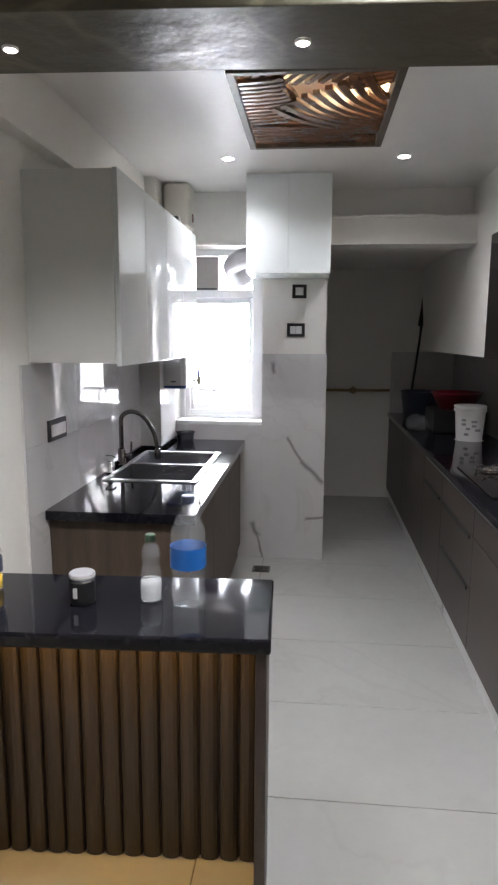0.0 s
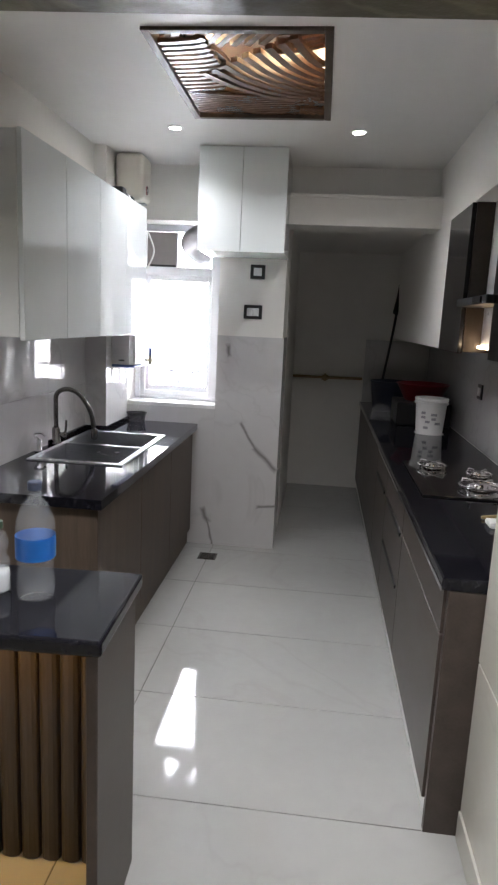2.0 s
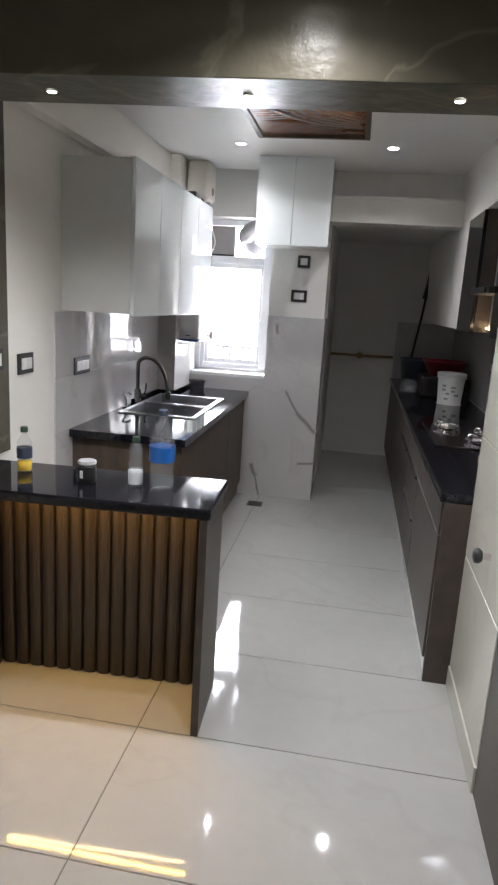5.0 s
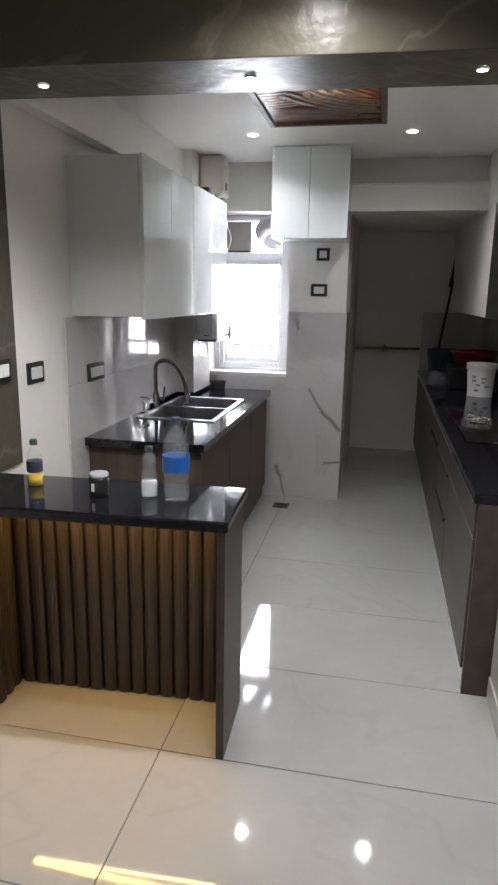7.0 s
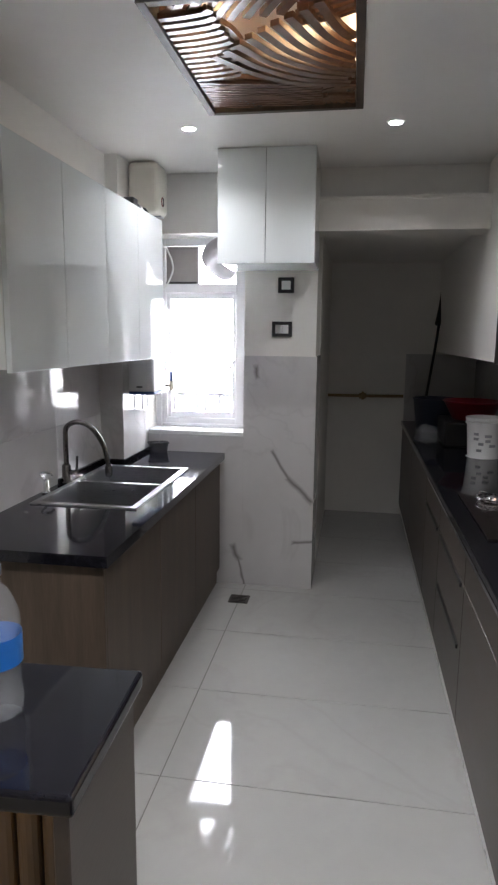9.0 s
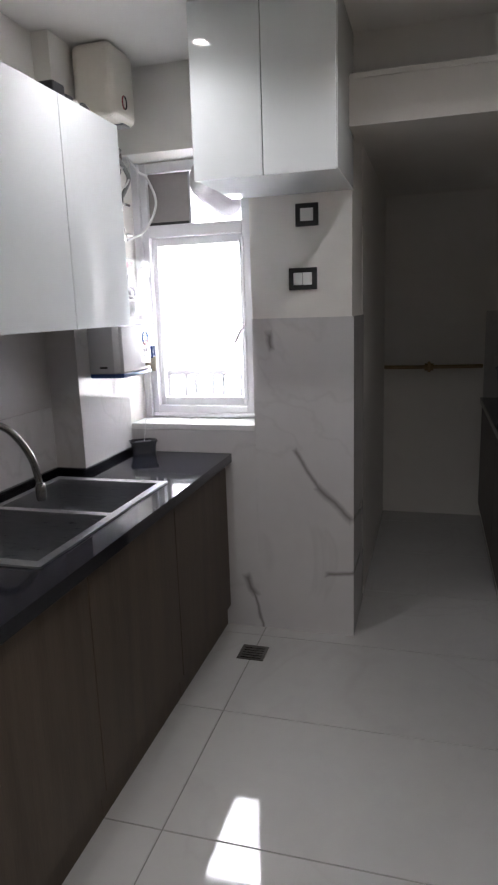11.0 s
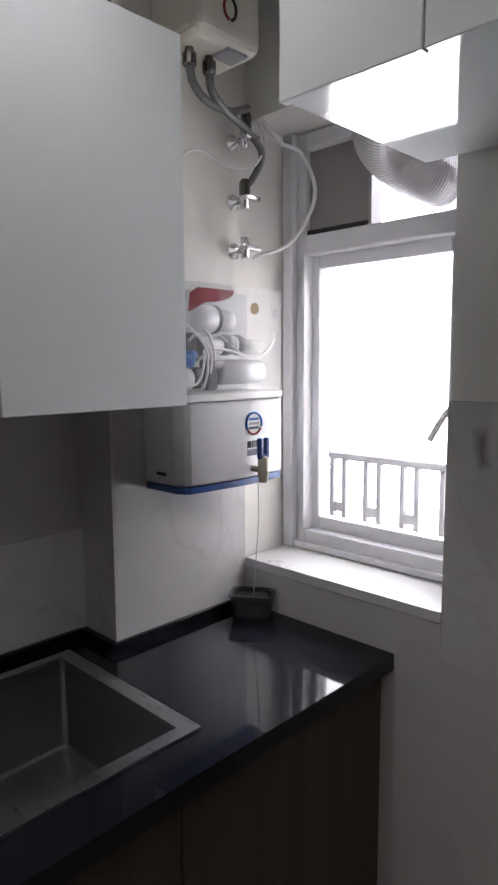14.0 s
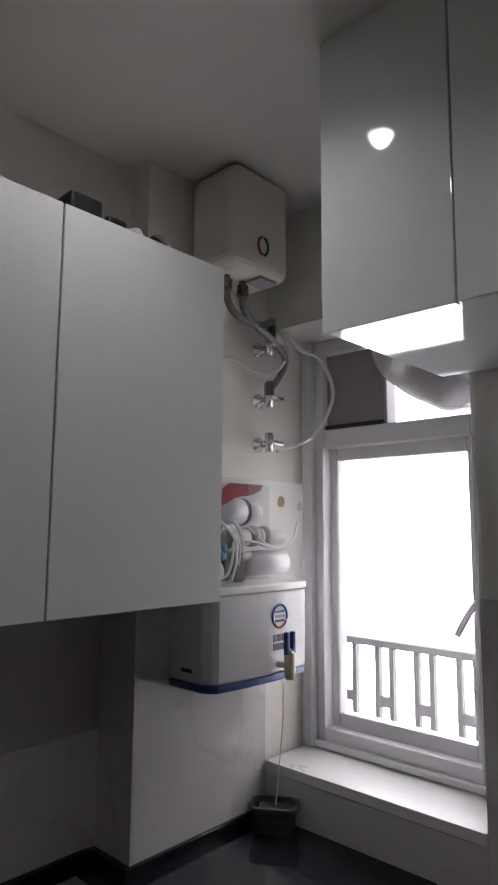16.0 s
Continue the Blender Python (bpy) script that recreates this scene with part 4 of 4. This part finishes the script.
part("chimney", box(1.40, RIGHT - 0.002, 3.56, 3.855, 1.70, 2.143, 0.003), PLASTIC, hood, "pale chimney casing")
part("side_casing", box(1.36, RIGHT - 0.002, 3.29, 3.559, 1.70, 2.143, 0.003), DARKGLASS, hood, "dark glass casing")
part("lower_panel", box(1.40, 1.41, 3.29, 3.855, 1.475, 1.665, 0.002), LILAC, hood, "pale steel panel under the canopy")
part("control", box(1.262, 1.2698, 3.36, 3.50, 1.67, 1.695), DARKGLASS, hood)
part("hood_lamp", box(1.385, 1.399, 3.32, 3.85, 1.476, 1.488), COVEGLOW, hood, "lit warm lamp strip")

# things in the dim recess
bk = thing("paint_bucket", (1.42, 5.12, 0.85), "white plastic paint bucket with grey print, standing on granite", "bucket")
part("body", lathe([(0.10, 0), (0.089, 0.004), (0.104, 0.22), (0.104, 0.23)], (1.42, 5.12, 0.8505), 32), PLASTIC, bk, smooth=True)
part("rim", lathe([(0.112, 0.205), (0.112, 0.218), (0.108, 0.222), (0.112, 0.232), (0.112, 0.245), (0.1, 0.248)], (1.42, 5.12, 0.8505), 32), PLASTIC, bk)
for k, (a, z, wd) in enumerate([(-2.2, 0.15, 0.03), (-2.2, 0.12, 0.03), (-1.9, 0.09, 0.03), (-1.5, 0.14, 0.04), (-1.5, 0.11, 0.03), (-1.2, 0.08, 0.04), (-2.0, 0.05, 0.03)]):
    rr = 0.0905 + 0.0675 * z + 0.0015
    bm = box(-wd / 2, wd / 2, -0.001, 0.001, -0.008, 0.008)
    bmesh.ops.transform(bm, matrix=Matrix.Translation((1.42 + rr * math.cos(a), 5.12 + rr * math.sin(a), 0.8505 + z)) @ Matrix.Rotation(a + math.pi / 2, 4, "Z"), verts=bm.verts)
    part("print_bar", bm, GREYPLASTIC, bk)
whole("red_basin", lathe([(0.12, 0), (0.13, 0.004), (0.19, 0.12), (0.2, 0.125), (0.19, 0.13), (0.125, 0.01), (0.01, 0.01)], (1.43, 5.62, 1.02), 30), RED, (1.43, 5.62, 1.02), "dull red plastic basin stacked on a crate", "basin", smooth=True)
whole("storage_crate", box(1.23, 1.62, 5.42, 5.82, 0.8505, 1.0195, 0.012), BLACK, (1.43, 5.62, 0.85), "dark plastic crate under a red basin", "crate")
whole("blue_tub", lathe([(0.13, 0), (0.14, 0.005), (0.17, 0.24), (0.18, 0.25), (0.17, 0.255), (0.135, 0.02), (0.01, 0.02)], (1.26, 6.25, 0.8505), 28), DULLBLUE, (1.26, 6.25, 0.85), "dark blue plastic tub on the far counter", "tub", smooth=True)
cb = bmesh.new()
bmesh.ops.create_icosphere(cb, subdivisions=3, radius=1)
for v in cb.verts:
    d = 1 + 0.35 * noise.noise(v.co * 2.3)
    v.co = Vector((1.14 + v.co.x * 0.085 * d, 5.62 + v.co.y * 0.14 * d, max(0.8505, 0.895 + v.co.z * 0.075 * d)))
whole("plastic_bag", cb, COVER, (1.14, 5.62, 0.85), "crumpled clear plastic bag on the counter", "bag", smooth=True)
br = thing("broom", (1.3, 6.3, 1.1), "dark broom leaning bristles-up against the wall", "broom")
part("stick", tube([(1.20, 6.38, 1.105), (1.27, 6.55, 1.5), (1.31, 6.66, 1.78)], 0.011, 8, 5), BLACK, br, smooth=True)
part("bristles", tube([(1.29, 6.62, 1.68), (1.325, 6.70, 1.85), (1.345, 6.76, 2.02)], 0.028, 10, 4), BLACK, br)
gp = thing("gas_pipe", (0.7, 6.78, 1.06), "yellow-brown gas pipe with a valve along the end wall", "pipe")
part("pipe", tube([(0.398, 6.775, 1.06), (0.7, 6.775, 1.06), (1.05, 6.775, 1.065)], 0.013, 10, 3), BRASS, gp, smooth=True)
vb = lathe([(0.025, -0.03), (0.025, 0.03)], (0.7, 6.77, 1.06), 12, axis="X")
vb = box(0.69, 0.71, 6.72, 6.76, 1.03, 1.10, 0.004, bm=vb)
part("valve", vb, BRASS, gp)

# pillar end
whole("dark_door", box(1.17, 1.2, 0.6, 1.829, 0.0, 2.1, 0.003), WOODH, (1.19, 1.2, 0), "dark grey-brown laminate tall door beside the pillar", "door")
setting("wall_right_front", box(1.2, 1.35, 0.6, 1.83, 0, 2.4), PAINT, "wall behind the tall dark door", "wall")
kn = thing("door_stop", (1.19, 2.05, 0.755), "round black door knob on the tiled pillar", "knob")
part("stem", lathe([(0.012, 0), (0.012, 0.03)], (1.138, 2.05, 0.755), 12, axis="X"), CHROME, kn)
part("head", lathe([(0.01, 0), (0.025, 0.006), (0.027, 0.02), (0.02, 0.03)], (1.108, 2.05, 0.755), 18, axis="X"), BLACK, kn, smooth=True)

# floor drain
dr = thing("floor_drain", (-0.016, 4.66, 0), "small square dark steel floor drain", "drain")
part("plate", box(-0.075, 0.045, 4.60, 4.72, -0.003, 0.003, 0.002, 1), GUNMETAL, dr)
for k in range(5):
    part("bar", box(-0.06, 0.03, 4.615 + k * 0.02, 4.625 + k * 0.02, 0.0032, 0.006), GUNMETAL, dr)

# ---- lamps in the ceilings ----
def downlight(x, y, z, r, mat, label):
    d = thing("downlight", (x, y, z), label, "downlight", "recessed downlights")
    part("trim", lathe([(r * 1.25, 0), (r * 1.25, -0.004), (r, -0.006), (r, 0)], (x, y, z - 0.0005), 24, cap=False), PLASTIC, d)
    part("lens", lathe([(r, -0.002), (r * 0.9, -0.004)], (x, y, z - 0.0005), 24), mat, d, "glowing lens")


for x, y in KITCHEN_SPOTS:
    downlight(x, y, TOP, 0.030, SPOTGLOW, "round recessed downlight lit in the glossy ceiling")
for x, y in BEAM_SPOTS:
    downlight(x, y, 2.14, 0.013, BEAMGLOW, "small round downlight lit under the dark beam")
# Lenses for the unseen spots, the last two only added fill.
for x, y in UNSEEN_LIVING_SPOTS:
    downlight(x, y, 2.36, 0.035, SPOTGLOW, "round downlight out of view in the living room ceiling, two of three added as fill")

# ---- carved ceiling panel ----
gr = thing("ceiling_lattice", (0.295, 3.445, TOP), "carved walnut leaf-pattern lattice panel in a dark frame, lit from behind", "ceiling panel")
fr = box(GX0, GX0 + 0.03, GY0, GY1, TOP - 0.012, TOP + 0.06, 0.002, 1)
fr = box(GX1 - 0.03, GX1, GY0, GY1, TOP - 0.012, TOP + 0.06, 0.002, 1, bm=fr)
fr = box(GX0 + 0.03, GX1 - 0.03, GY0, GY0 + 0.03, TOP - 0.012, TOP + 0.06, 0.002, 1, bm=fr)
fr = box(GX0 + 0.03, GX1 - 0.03, GY1 - 0.03, GY1, TOP - 0.012, TOP + 0.06, 0.002, 1, bm=fr)
part("frame", fr, WOOD, gr, "dark wooden frame")
IX0, IX1, IY0, IY1 = GX0 + 0.03, GX1 - 0.03, GY0 + 0.03, GY1 - 0.03


LEVEL = [0.0]


def ribbon(points, width, name="slat"):
    """A flat carved slat along a line in the panel's plane, cut off at the frame."""
    pts = [p for p in curve_points([(x, y, 0) for x, y in points], 8) if IX0 <= p.x <= IX1 and IY0 <= p.y <= IY1]
    if len(pts) < 3:
        return
    LEVEL[0] += 0.00025
    low, high = TOP - 0.006 + LEVEL[0], TOP + 0.012 + LEVEL[0]
    bm = bmesh.new()
    rings = []
    for i, p in enumerate(pts):
        d = (pts[min(i + 1, len(pts) - 1)] - pts[max(i - 1, 0)]).normalized()
        s = Vector((-d.y, d.x, 0)) * width / 2
        rings.append([bm.verts.new((*(p + o).xy, z)) for o, z in ((-s, low), (s, low), (s, high), (-s, high))])
    for a, b in zip(rings, rings[1:]):
        for k in range(4):
            bm.faces.new((a[k], a[(k + 1) % 4], b[(k + 1) % 4], b[k]))
    bm.faces.new(rings[0][::-1])
    bm.faces.new(rings[-1])
    bmesh.ops.recalc_face_normals(bm, faces=bm.faces)
    part(name, bm, LATTICE, gr)


# broad sweeping leaf across the middle
for k in range(9):
    o = k * 0.052
    ribbon([(0.11 + o * 0.9, 3.02 + 0.35 - o * 0.75), (0.22 + o * 0.8, 3.52 - o * 0.62), (0.38 + o * 0.7, 3.64 - o * 0.58), (0.66 + o * 0.2, 3.70 - o * 0.62)], 0.031)
# straight ribs fanning from the edge
for k in range(12):
    y = 3.08 + k * 0.043
    ribbon([(0.0, y + 0.02), (0.08, y + 0.012), (0.16, y - 0.006), (0.20 - abs(k - 6) * 0.008, y - 0.022)], 0.022)
for k in range(11):
    y = 3.64 + k * 0.026
    ribbon([(0.0, y - 0.04), (0.15, y - 0.01), (0.30, y + 0.01), (0.46, y + 0.012)], 0.013)
for k in range(12):
    a = radians(8 + k * 14)
    ribbon([(0.46 + 0.02 * math.cos(a), 3.80 + 0.02 * math.sin(a)), (0.46 + 0.10 * math.cos(a), 3.80 + 0.09 * math.sin(a)), (0.46 + 0.2 * math.cos(a + 0.15), 3.80 + 0.16 * math.sin(a + 0.15))], 0.017)
for k in range(6):
    y = 3.56 + k * 0.03
    ribbon([(0.40, y + 0.08), (0.50, y + 0.03), (0.60, y - 0.03)], 0.016)
for k in range(8):
    ribbon([(0.0 + k * 0.052, 3.17 - k * 0.004), (0.05 + k * 0.052, 3.09 - k * 0.004), (0.11 + k * 0.052, 2.99)], 0.024)
for k in range(5):
    ribbon([(0.44 - k * 0.01, 3.03 + k * 0.045), (0.51, 3.01 + k * 0.045), (0.60, 2.985 + k * 0.04)], 0.02)
for pts, wd in (([(0.03, 3.06), (0.17, 3.22), (0.22, 3.48), (0.34, 3.68), (0.46, 3.75), (0.60, 3.79)], 0.06), ([(0.0, 3.60), (0.2, 3.63), (0.42, 3.70)], 0.035)):
    ribbon(pts, wd, "rib")
st = thing("light_strip", (0.3, 3.4, TOP + 0.1), "warm light strips hidden above the lattice", "light strip")
part("strip", box(0.595, 0.615, 3.0, 3.9, TOP + 0.09, TOP + 0.11), COVEGLOW, st)
part("strip", box(-0.026, -0.006, 3.0, 3.9, TOP + 0.09, TOP + 0.11), COVEGLOW, st)

# ---- floor tiles, last ----
TX, TY = 1.2, 0.587
shared = {}
for i in range(-1, 3):
    for j in range(-9, 9):
        x0, x1 = -0.015 + i * TX, -0.015 + (i + 1) * TX
        y0, y1 = 1.885 + j * TY, 1.885 + (j + 1) * TY
        x0, x1, y0, y1 = max(x0, LEFT), min(x1, 3.05), max(y0, -3.05), min(y1, BACK)
        if x1 - x0 < 0.05 or y1 - y0 < 0.05 or (x0 > 1.64 and y0 > 1.8):
            continue
        key = (round(x1 - x0, 3), round(y1 - y0, 3))
        if key not in shared:
            bm = box(-key[0] / 2 + 0.002, key[0] / 2 - 0.002, -key[1] / 2 + 0.002, key[1] / 2 - 0.002, -0.0045, 0, 0.0008, 1)
            shared[key] = finish(bm, "tile", FLOOR, False)
        t = new("tile", shared[key])
        t.location, t.parent = ((x0 + x1) / 2, (y0 + y1) / 2, 0), floor
